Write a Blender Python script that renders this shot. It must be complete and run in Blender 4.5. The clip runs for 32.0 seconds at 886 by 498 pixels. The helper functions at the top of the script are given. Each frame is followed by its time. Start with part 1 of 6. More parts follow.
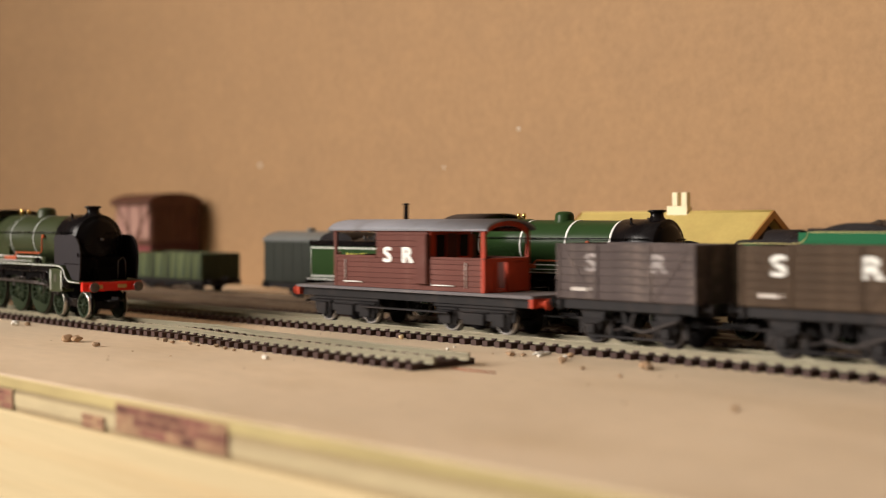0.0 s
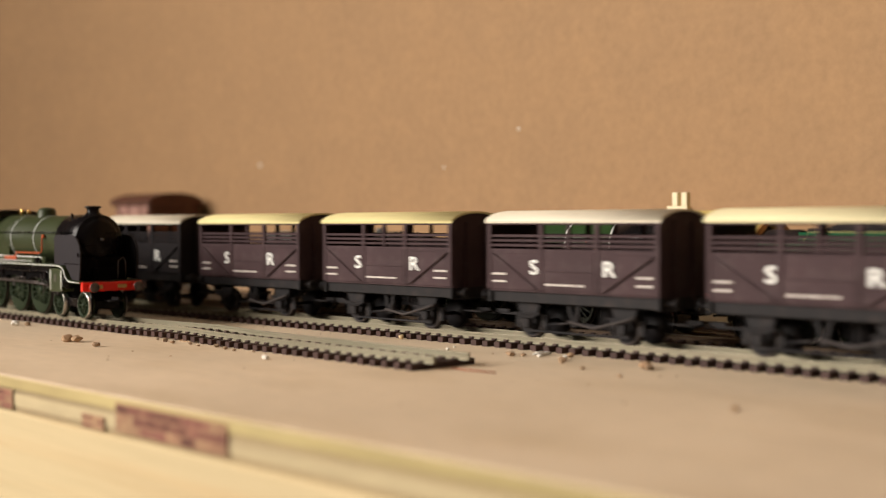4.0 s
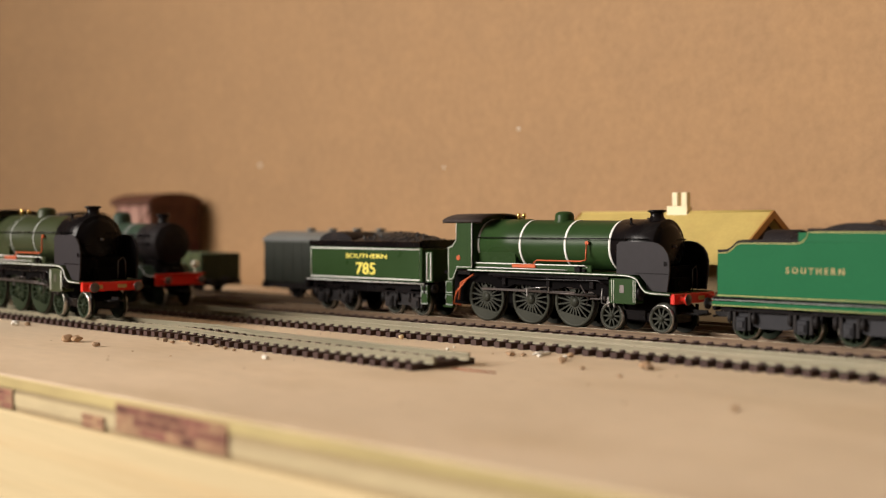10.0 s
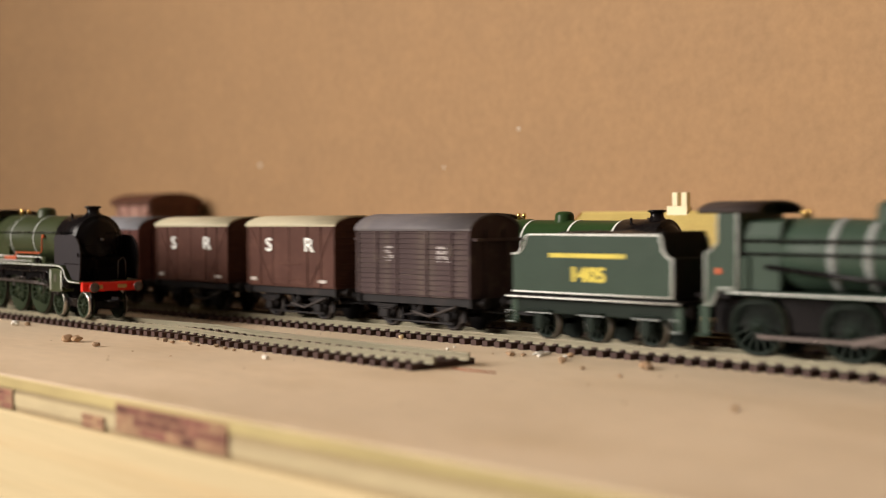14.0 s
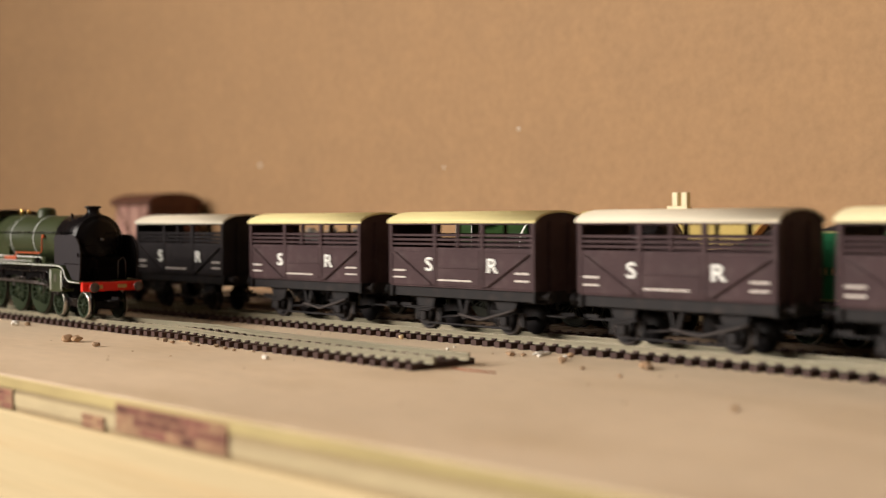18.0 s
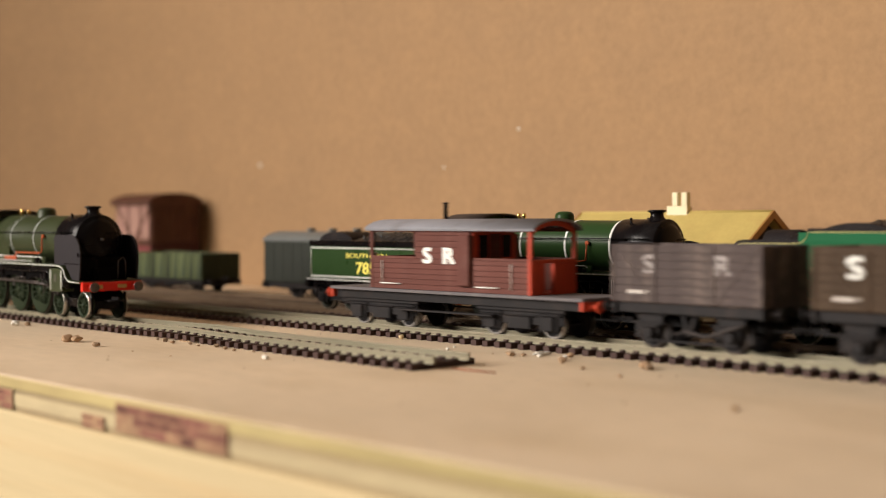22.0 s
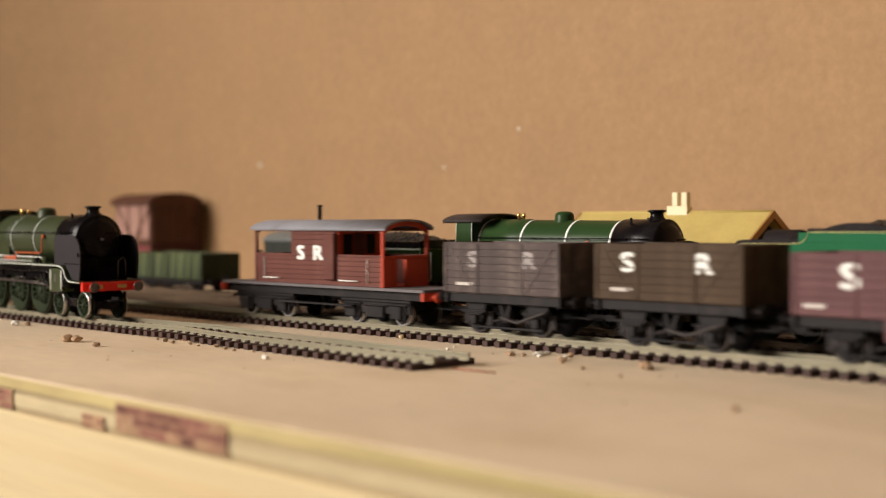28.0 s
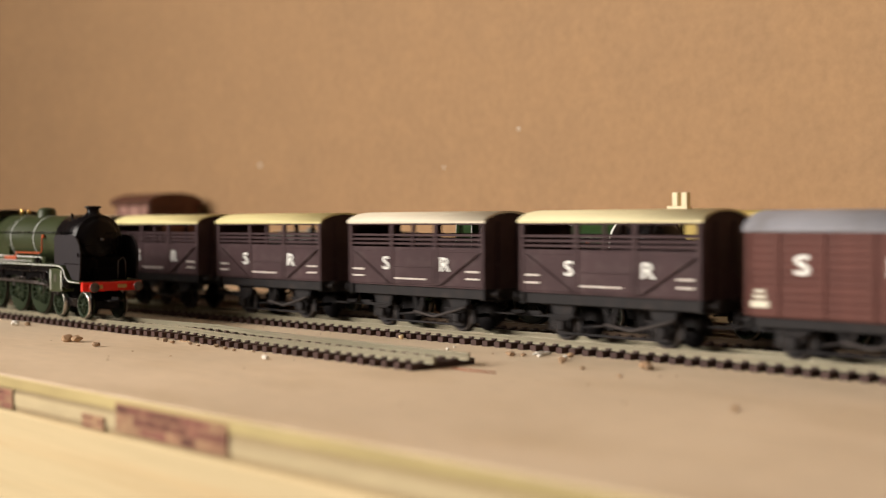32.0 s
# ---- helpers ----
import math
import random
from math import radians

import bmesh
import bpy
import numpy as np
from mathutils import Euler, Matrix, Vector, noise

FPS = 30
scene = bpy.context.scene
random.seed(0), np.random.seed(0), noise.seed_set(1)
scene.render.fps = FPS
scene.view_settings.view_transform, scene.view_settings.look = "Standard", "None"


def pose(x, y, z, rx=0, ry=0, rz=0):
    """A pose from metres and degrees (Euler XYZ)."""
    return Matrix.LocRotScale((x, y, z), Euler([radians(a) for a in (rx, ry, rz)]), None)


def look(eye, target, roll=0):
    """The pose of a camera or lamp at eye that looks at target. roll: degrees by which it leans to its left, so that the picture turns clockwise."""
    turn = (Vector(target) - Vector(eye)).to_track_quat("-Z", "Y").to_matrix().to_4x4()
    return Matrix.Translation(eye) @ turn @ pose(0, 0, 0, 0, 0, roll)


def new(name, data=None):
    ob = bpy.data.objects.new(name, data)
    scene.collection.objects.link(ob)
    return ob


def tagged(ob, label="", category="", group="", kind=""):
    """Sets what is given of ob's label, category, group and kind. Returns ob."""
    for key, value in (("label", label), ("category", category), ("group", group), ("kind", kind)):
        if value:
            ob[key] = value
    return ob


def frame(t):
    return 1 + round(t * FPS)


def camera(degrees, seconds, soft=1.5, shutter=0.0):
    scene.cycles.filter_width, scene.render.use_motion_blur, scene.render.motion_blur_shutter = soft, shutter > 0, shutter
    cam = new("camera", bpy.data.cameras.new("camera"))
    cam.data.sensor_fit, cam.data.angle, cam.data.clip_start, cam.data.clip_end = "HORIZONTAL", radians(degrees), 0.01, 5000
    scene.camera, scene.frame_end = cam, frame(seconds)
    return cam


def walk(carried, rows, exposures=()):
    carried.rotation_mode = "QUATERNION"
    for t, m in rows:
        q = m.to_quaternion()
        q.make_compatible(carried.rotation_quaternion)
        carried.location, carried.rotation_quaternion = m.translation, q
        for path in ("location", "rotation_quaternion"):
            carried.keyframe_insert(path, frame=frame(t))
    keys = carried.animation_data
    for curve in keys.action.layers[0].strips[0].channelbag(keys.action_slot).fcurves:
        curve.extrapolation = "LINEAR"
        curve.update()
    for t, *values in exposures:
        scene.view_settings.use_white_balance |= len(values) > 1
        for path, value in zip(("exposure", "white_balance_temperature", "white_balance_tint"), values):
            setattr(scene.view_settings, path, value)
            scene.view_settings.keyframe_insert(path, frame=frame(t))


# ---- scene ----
cam = camera(39.21, 32.0, soft=1.2, shutter=0.5)
EYE = Vector((0.0, -0.40305, 0.05413))
TURN, TILT = radians(-45.66), radians(1.2775)
AHEAD = Vector((math.sin(TURN) * math.cos(TILT), math.cos(TURN) * math.cos(TILT), -math.sin(TILT)))
STAND = look(EYE, EYE + AHEAD, -0.225)
walk(cam, [(0.0, STAND), (32.0, STAND)])
cam.data.dof.use_dof = True
cam.data.dof.focus_distance = 0.572
cam.data.dof.aperture_fstop = 7.0

# ---- light ----
world = bpy.data.worlds.new("world")
scene.world = world
world.use_nodes = True
wn = world.node_tree.nodes
sky = wn.new("ShaderNodeTexSky")
sky.sky_type, sky.sun_disc = "NISHITA", False
sky.sun_elevation, sky.sun_rotation = radians(32), radians(225)
wn["Background"].inputs["Strength"].default_value = 0.1
world.node_tree.links.new(sky.outputs["Color"], wn["Background"].inputs["Color"])


def window_light(name, m, w, h, watts, colour):
    data = bpy.data.lights.new(name, "AREA")
    data.shape, data.size, data.size_y, data.energy, data.color = "RECTANGLE", w, h, watts, colour
    ob = new(name, data)
    ob.matrix_world = m
    return ob


# a window in the room's front wall, to the left behind the camera
window_light("window_daylight", look((-1.75, -2.25, 1.05), (-0.5, 0.0, 0.0)), 1.4, 1.3, 160, (1.0, 0.91, 0.82))
scene.view_settings.exposure = 0.0

# ---- shape helpers, all in millimetres ----
MM = 0.001


def box(bm, x0, x1, y0, y1, z0, z1, b=0.0):
    lo, hi = (x0, y0, z0), (x1, y1, z1)
    if b <= 0:
        vs = [bm.verts.new((lo[0] if i & 1 == 0 else hi[0], lo[1] if i & 2 == 0 else hi[1], lo[2] if i & 4 == 0 else hi[2])) for i in range(8)]
        for q in ((0, 2, 3, 1), (4, 5, 7, 6), (0, 1, 5, 4), (2, 6, 7, 3), (0, 4, 6, 2), (1, 3, 7, 5)):
            bm.faces.new([vs[i] for i in q])
        return
    b = min(b, (x1 - x0) * 0.45, (y1 - y0) * 0.45, (z1 - z0) * 0.45)
    v = {}
    for s in range(8):
        sg = (s & 1, s >> 1 & 1, s >> 2 & 1)
        for k in range(3):
            co = [hi[a] if sg[a] else lo[a] for a in range(3)]
            for a in range(3):
                if a != k:
                    co[a] += -b if sg[a] else b
            v[sg, k] = bm.verts.new(co)

    def face(vs, out):
        n = (vs[1].co - vs[0].co).cross(vs[2].co - vs[0].co)
        bm.faces.new(vs if n.dot(Vector(out)) > 0 else vs[::-1])

    for k in range(3):
        l, m = (k + 1) % 3, (k + 2) % 3
        for s in (0, 1):
            def sg(p, q, s=s):
                r = [0, 0, 0]
                r[k], r[l], r[m] = s, p, q
                return tuple(r)
            out = [0, 0, 0]
            out[k] = 2 * s - 1
            face([v[sg(0, 0), k], v[sg(1, 0), k], v[sg(1, 1), k], v[sg(0, 1), k]], out)
            for p in (0, 1):
                out2 = list(out)
                out2[l] = 2 * p - 1
                face([v[sg(p, 0), k], v[sg(p, 1), k], v[sg(p, 1), l], v[sg(p, 0), l]], out2)
    for s in range(8):
        sg3 = (s & 1, s >> 1 & 1, s >> 2 & 1)
        face([v[sg3, 0], v[sg3, 1], v[sg3, 2]], [2 * c - 1 for c in sg3])


def prism(bm, pts, axis, a0, a1, smooth=False):
    """A polygon drawn out along an axis. x: pts are (y, z); y: (x, z); z: (x, y)."""
    def co(p, a):
        return {"x": (a, p[0], p[1]), "y": (p[0], a, p[1]), "z": (p[0], p[1], a)}[axis]
    r0, r1 = [bm.verts.new(co(p, a0)) for p in pts], [bm.verts.new(co(p, a1)) for p in pts]
    n = len(pts)
    fs = [bm.faces.new(r0), bm.faces.new(r1[::-1])]
    for i in range(n):
        f = bm.faces.new([r0[i], r1[i], r1[(i + 1) % n], r0[(i + 1) % n]])
        f.smooth = smooth
        fs.append(f)
    bmesh.ops.recalc_face_normals(bm, faces=fs)


def ring(cx, cy, r, n, a0=0.0, a1=360.0, ry=None):
    last = n if abs(a1 - a0 - 360) < 1e-6 else n - 1
    return [(cx + r * math.cos(radians(a0 + (a1 - a0) * i / last)), cy + (ry or r) * math.sin(radians(a0 + (a1 - a0) * i / last))) for i in range(n)]


def lathe(bm, profile, at=(0, 0, 0), axis="z", n=20, smooth=True, caps=True):
    """Turns (radius, along) round an axis."""
    rows = []
    for r, a in profile:
        row = []
        for i in range(n):
            c, s = r * math.cos(2 * math.pi * i / n), r * math.sin(2 * math.pi * i / n)
            p = {"z": (c, s, a), "x": (a, c, s), "y": (c, a, s)}[axis]
            row.append(bm.verts.new((p[0] + at[0], p[1] + at[1], p[2] + at[2])))
        rows.append(row)
    fs = []
    for u, w in zip(rows, rows[1:]):
        for i in range(n):
            f = bm.faces.new([u[i], u[(i + 1) % n], w[(i + 1) % n], w[i]])
            f.smooth = smooth
            fs.append(f)
    if caps:
        fs += [bm.faces.new(rows[0]), bm.faces.new(rows[-1])]
    bmesh.ops.recalc_face_normals(bm, faces=fs)


def tube(bm, pts, r, n=6):
    pts = [Vector(p) for p in pts]
    rows = []
    for i, p in enumerate(pts):
        d = (pts[min(i + 1, len(pts) - 1)] - pts[max(i - 1, 0)]).normalized()
        u = d.cross(Vector((0.13, 0.31, 0.94))).normalized()
        w = d.cross(u)
        rows.append([bm.verts.new(p + r * (u * math.cos(2 * math.pi * k / n) + w * math.sin(2 * math.pi * k / n))) for k in range(n)])
    fs = []
    for a, b in zip(rows, rows[1:]):
        for k in range(n):
            f = bm.faces.new([a[k], a[(k + 1) % n], b[(k + 1) % n], b[k]])
            f.smooth = True
            fs.append(f)
    fs += [bm.faces.new(rows[0]), bm.faces.new(rows[-1])]
    bmesh.ops.recalc_face_normals(bm, faces=fs)


def mesh_of(name, bm, material):
    for v in bm.verts:
        v.co *= MM
    data = bpy.data.meshes.new(name)
    bm.to_mesh(data)
    bm.free()
    data.materials.append(material)
    return data


def part(name, bm, material, parent=None, label="", at=(0, 0, 0)):
    ob = new(name, mesh_of(name, bm, material))
    ob.parent = parent
    ob.location = [c * MM for c in at]
    if label:
        tagged(ob, label)
    return ob


def made(fn, *a, **k):
    bm = bmesh.new()
    fn(bm, *a, **k)
    return bm


def boxes(*rows, b=0.12):
    bm = bmesh.new()
    for r in rows:
        box(bm, *r, b=b)
    return bm


def thing(name, label, category, at=(0, 0, 0), rz=0, group="", kind=""):
    ob = new(name)
    ob.empty_display_size = 0.01
    ob.matrix_basis = pose(at[0] * MM, at[1] * MM, at[2] * MM, 0, 0, rz)
    return tagged(ob, label, category, group, kind)


def lettering(name, body, size, material, parent, at, label="", bold=0.0, wide=1.0, facing=-1, deep=0.06, joints=()):
    """Writing on a side; at is its middle, size its height; joints: (z0, z1) strips where it skips a plank joint."""
    cu = bpy.data.curves.new(name, "FONT")
    cu.body, cu.size, cu.align_x, cu.align_y, cu.offset, cu.extrude = body, 1.0, "CENTER", "CENTER", 0.0, 0.0
    cu.resolution_u = 3
    tmp = bpy.data.objects.new(name, cu)
    scene.collection.objects.link(tmp)
    dg = bpy.context.evaluated_depsgraph_get()
    me = bpy.data.meshes.new_from_object(tmp.evaluated_get(dg))
    bpy.data.objects.remove(tmp)
    bpy.data.curves.remove(cu)
    ys = [v.co.y for v in me.vertices]
    k = size / (max(ys) - min(ys))
    mid = (max(ys) + min(ys)) / 2
    bm = bmesh.new()
    bm.from_mesh(me)
    bpy.data.meshes.remove(me)
    out = bmesh.ops.extrude_face_region(bm, geom=bm.faces[:])
    for v in out["geom"]:
        if isinstance(v, bmesh.types.BMVert):
            v.co.z += deep / k
    bmesh.ops.recalc_face_normals(bm, faces=bm.faces[:])
    one = bpy.data.meshes.new(name)
    bm.to_mesh(one)
    bm.free()
    bm = bmesh.new()
    # thick strokes: the same letter laid over itself, a little aside and a little deeper each time
    steps = ((0, 0), (-1, 0.4), (1, -0.4), (-1, -0.4), (1, 0.4)) if bold else ((0, 0),)
    fit = 1 - bold * 0.8
    for i, (p, q) in enumerate(steps):
        b0 = len(bm.verts)
        bm.from_mesh(one)
        bm.verts.ensure_lookup_table()
        for v in bm.verts[b0:]:
            x, y, z = (v.co.x + p * bold) * k * wide, (v.co.y - mid) * k * fit + q * bold * k, v.co.z * k + i * 0.012 * (v.co.z > 0)
            v.co = (x * -facing + at[0], at[1] + facing * z, y + at[2])
    bpy.data.meshes.remove(one)
    for z0, z1 in joints:
        for z in (z0, z1):
            bmesh.ops.bisect_plane(bm, geom=bm.verts[:] + bm.edges[:] + bm.faces[:], plane_co=(0, 0, z), plane_no=(0, 0, 1))
        bmesh.ops.delete(bm, geom=[f for f in bm.faces if z0 < f.calc_center_median().z < z1], context="FACES")
    return part(name, bm, material, parent, label)


# ---- materials ----
def mat(name, col, rough=0.5, metal=0.0, var=0.18, scale=60.0, bump=0.05, other=None, amount=0.35, spec=0.25, rand=0.06, stretch=(1, 1, 1), coat=0.0):
    """Paint, plastic, wood or metal with grain at two scales; other: a second colour in worn or stained patches."""
    m = bpy.data.materials.new(name)
    m.use_nodes = True
    nt = m.node_tree
    n, L = nt.nodes, nt.links
    bs = n["Principled BSDF"]
    tc = n.new("ShaderNodeTexCoord")
    mp = n.new("ShaderNodeMapping")
    mp.inputs["Scale"].default_value = stretch
    L.new(tc.outputs["Object"], mp.inputs["Vector"])
    big, fine = n.new("ShaderNodeTexNoise"), n.new("ShaderNodeTexNoise")
    for t, s, d in ((big, scale, 4), (fine, scale * 14, 3)):
        t.inputs["Scale"].default_value, t.inputs["Detail"].default_value = s, d
        L.new(mp.outputs["Vector"], t.inputs["Vector"])
    info = n.new("ShaderNodeObjectInfo")
    add = n.new("ShaderNodeMath")
    add.operation = "MULTIPLY_ADD"
    L.new(fine.outputs["Fac"], add.inputs[0])
    add.inputs[1].default_value = 0.5
    L.new(big.outputs["Fac"], add.inputs[2])
    rng = n.new("ShaderNodeMapRange")
    rng.inputs["From Min"].default_value, rng.inputs["From Max"].default_value = 0.45, 1.05
    rng.inputs["To Min"].default_value, rng.inputs["To Max"].default_value = 1 - var, 1 + var
    L.new(add.outputs[0], rng.inputs["Value"])
    rr = n.new("ShaderNodeMapRange")
    rr.inputs["To Min"].default_value, rr.inputs["To Max"].default_value = 1 - rand, 1 + rand
    L.new(info.outputs["Random"], rr.inputs["Value"])
    mul = n.new("ShaderNodeMath")
    mul.operation = "MULTIPLY"
    L.new(rng.outputs[0], mul.inputs[0])
    L.new(rr.outputs[0], mul.inputs[1])
    base = n.new("ShaderNodeRGB")
    base.outputs[0].default_value = (*col, 1)
    out = base.outputs[0]
    if other:
        mask = n.new("ShaderNodeTexNoise")
        mask.inputs["Scale"].default_value, mask.inputs["Detail"].default_value = scale * 2.3, 6
        L.new(mp.outputs["Vector"], mask.inputs["Vector"])
        mr = n.new("ShaderNodeMapRange")
        mr.inputs["From Min"].default_value, mr.inputs["From Max"].default_value = 0.5, 0.72
        mr.inputs["To Max"].default_value = amount
        L.new(mask.outputs["Fac"], mr.inputs["Value"])
        mx = n.new("ShaderNodeMixRGB")
        L.new(mr.outputs[0], mx.inputs["Fac"])
        L.new(out, mx.inputs["Color1"])
        mx.inputs["Color2"].default_value = (*other, 1)
        out = mx.outputs[0]
    sc = n.new("ShaderNodeVectorMath")
    sc.operation = "SCALE"
    L.new(out, sc.inputs[0])
    L.new(mul.outputs[0], sc.inputs["Scale"])
    L.new(sc.outputs[0], bs.inputs["Base Color"])
    ro = n.new("ShaderNodeMapRange")
    ro.inputs["To Min"].default_value, ro.inputs["To Max"].default_value = max(rough - 0.1, 0.03), min(rough + 0.12, 1)
    L.new(big.outputs["Fac"], ro.inputs["Value"])
    L.new(ro.outputs[0], bs.inputs["Roughness"])
    bs.inputs["Metallic"].default_value = metal
    bs.inputs["Specular IOR Level"].default_value = spec
    bs.inputs["Coat Weight"].default_value = coat
    if bump:
        bp = n.new("ShaderNodeBump")
        bp.inputs["Strength"].default_value, bp.inputs["Distance"].default_value = bump, 0.0004
        L.new(add.outputs[0], bp.inputs["Height"])
        L.new(bp.outputs[0], bs.inputs["Normal"])
    return m


def hardboard(name, col):
    m = mat(name, col, 0.75, 0, 0.06, 26.0, 0.2, (0.39, 0.235, 0.118), 0.45, 0.2)
    nt = m.node_tree
    n, L = nt.nodes, nt.links
    bs = n["Principled BSDF"]
    src = bs.inputs["Base Color"].links[0].from_socket
    tc = n.new("ShaderNodeTexCoord")
    fleck = n.new("ShaderNodeTexNoise")
    fleck.inputs["Scale"].default_value, fleck.inputs["Detail"].default_value, fleck.inputs["Roughness"].default_value = 170, 5, 0.6
    L.new(tc.outputs["Object"], fleck.inputs["Vector"])
    ramp = n.new("ShaderNodeMapRange")
    ramp.inputs["From Min"].default_value, ramp.inputs["From Max"].default_value = 0.33, 0.67
    ramp.inputs["To Min"].default_value, ramp.inputs["To Max"].default_value = 0.925, 1.06
    L.new(fleck.outputs["Fac"], ramp.inputs["Value"])
    sc = n.new("ShaderNodeVectorMath")
    sc.operation = "SCALE"
    L.new(src, sc.inputs[0])
    L.new(ramp.outputs[0], sc.inputs["Scale"])
    L.new(sc.outputs[0], bs.inputs["Base Color"])
    return m


HARDBOARD = hardboard("hardboard", (0.338, 0.205, 0.105))
BOARD = mat("baseboard", (0.6, 0.475, 0.335), 0.6, 0, 0.13, 14, 0.1, (0.48, 0.355, 0.22), 0.5, 0.3, stretch=(0.5, 1, 1))
PINE = mat("pine", (0.54, 0.43, 0.245), 0.55, 0, 0.12, 30, 0.08, (0.5, 0.33, 0.16), 0.5, 0.3, stretch=(0.06, 1, 1.6))
PLY_TOP = mat("ply_top_veneer", (0.42, 0.335, 0.15), 0.7, 0, 0.2, 14, 0.1, (0.34, 0.26, 0.11), 0.8, 0.3, stretch=(0.3, 1, 1))
PLY_LIGHT = mat("ply_light", (0.44, 0.355, 0.205), 0.7, 0, 0.2, 30, 0.1, (0.3, 0.22, 0.12), 0.6, 0.3, stretch=(0.15, 1, 1))
PLY_DARK = mat("ply_dark", (0.31, 0.235, 0.13), 0.75, 0, 0.2, 40, 0.1, None, 0.3, 0.3, stretch=(0.15, 1, 1))
PAPER = mat("purple_paper", (0.27, 0.15, 0.09), 0.8, 0, 0.3, 90, 0.2, (0.38, 0.26, 0.14), 0.7, 0.2)
PRINT = mat("printed_brick", (0.16, 0.066, 0.05), 0.8, 0, 0.3, 120, 0.1, (0.26, 0.13, 0.08), 0.6, 0.2, 0.35)
# unseen wall and ceiling, kept paler than ROOM to bounce fill light
EASTFILL = mat("east_wall_fill", (0.24, 0.21, 0.18), 0.9, 0, 0.03, 2, 0.02)
CEILING = mat("ceiling_white", (0.7, 0.67, 0.62), 0.9, 0, 0.03, 2, 0.02)
ROOM = mat("room_wall", (0.1, 0.085, 0.07), 0.85, 0, 0.05, 2, 0.02)
ROOMFLOOR = mat("room_floor", (0.12, 0.085, 0.06), 0.7, 0, 0.15, 4, 0.05)
SLEEPER = mat("sleeper_plastic", (0.052, 0.03, 0.026), 0.5, 0, 0.25, 120, 0.1, (0.08, 0.05, 0.042), 0.3, 0.15, 0.2)
RAIL = mat("nickel_rail", (0.22, 0.2, 0.138), 0.42, 0.25, 0.15, 50, 0.03, (0.3, 0.24, 0.17), 0.5, stretch=(0.3, 1, 1))
RAILTOP = mat("worn_rail_top", (0.3, 0.27, 0.195), 0.35, 0.5, 0.15, 50, 0.02, (0.3, 0.22, 0.14), 0.5, stretch=(0.3, 1, 1))
# brownish rail; part of the rear tracks' shade is in this darker colour
BROWNRAIL = mat("brown_rail", (0.15, 0.1, 0.062), 0.5, 0.15, 0.2, 50, 0.03, (0.1, 0.065, 0.042), 0.5, stretch=(0.3, 1, 1))
GREEN = mat("loco_green", (0.022, 0.047, 0.015), 0.3, 0, 0.1, 40, 0.01, None, 0, 0.1, 0.03)
LEFTGREEN = mat("olive_green", (0.032, 0.04, 0.016), 0.4, 0, 0.1, 40, 0.01, None, 0, 0.2, 0.03)
NGREEN = mat("dark_loco_green", (0.03, 0.049, 0.034), 0.45, 0, 0.12, 40, 0.01, (0.045, 0.06, 0.048), 0.3, 0.13)
MALACHITE = mat("malachite_green", (0.017, 0.11, 0.047), 0.4, 0, 0.06, 40, 0.01, None, 0, 0.03, 0.02)
WHEELGREEN = mat("wheel_green", (0.014, 0.022, 0.01), 0.45, 0, 0.15, 90, 0.03, None, 0, 0.1)
NWHEEL = mat("dark_wheel_green", (0.008, 0.0135, 0.0095), 0.45, 0, 0.15, 90, 0.03, None, 0, 0.1)
FADEDYELLOW = mat("faded_yellow", (0.52, 0.42, 0.06), 0.5, 0, 0.12, 90, 0.0, (0.2, 0.18, 0.05), 0.5)
WHEELDARK = mat("wheel_dark", (0.032, 0.033, 0.025), 0.45, 0, 0.2, 90, 0.03, None, 0, 0.12)
BLACK = mat("satin_black", (0.0052, 0.004, 0.0044), 0.26, 0, 0.25, 50, 0.02, (0.009, 0.007, 0.007), 0.4, 0.12)
DEADBLACK = mat("dead_black", (0.0032, 0.0027, 0.0028), 0.8, 0, 0.2, 50, 0.03, (0.007, 0.006, 0.006), 0.4, 0.03)
MATTBLACK = mat("matt_black", (0.012, 0.0095, 0.01), 0.6, 0, 0.3, 60, 0.05, (0.04, 0.028, 0.022), 0.3, 0.1)
CABROOF = mat("cab_roof_brown", (0.04, 0.031, 0.029), 0.6, 0, 0.2, 60, 0.04, (0.065, 0.05, 0.043), 0.4, 0.1)
GEAR = mat("valve_gear_steel", (0.26, 0.245, 0.235), 0.3, 0.7, 0.15, 90, 0.02)
FRAME = mat("underframe_black", (0.014, 0.0125, 0.0132), 0.55, 0, 0.3, 80, 0.05, (0.045, 0.033, 0.028), 0.35, 0.14)
GREYBLACK = mat("deflector_grey", (0.025, 0.0225, 0.0255), 0.45, 0, 0.12, 50, 0.02, None, 0, 0.12)
TENDERGREY = mat("tender_frame_grey", (0.026, 0.026, 0.03), 0.5, 0, 0.2, 80, 0.03, None, 0, 0.12)
COAL = mat("coal", (0.012, 0.012, 0.013), 0.35, 0, 0.4, 200, 0.4)
WHITE = mat("white_lining", (0.72, 0.72, 0.68), 0.45, 0, 0.08, 80, 0.0)
YELLOW = mat("yellow_lining", (0.75, 0.65, 0.12), 0.45, 0, 0.08, 80, 0.0)
CREAMLINE = mat("cream_yellow_line", (0.5, 0.44, 0.17), 0.5, 0, 0.1, 80, 0.0)
DULLGOLD = mat("worn_gold", (0.36, 0.27, 0.12), 0.5, 0, 0.2, 200, 0.0, (0.1, 0.16, 0.07), 0.5)
GOLD = mat("old_gold", (0.5, 0.34, 0.12), 0.45, 0, 0.1, 80, 0.0)
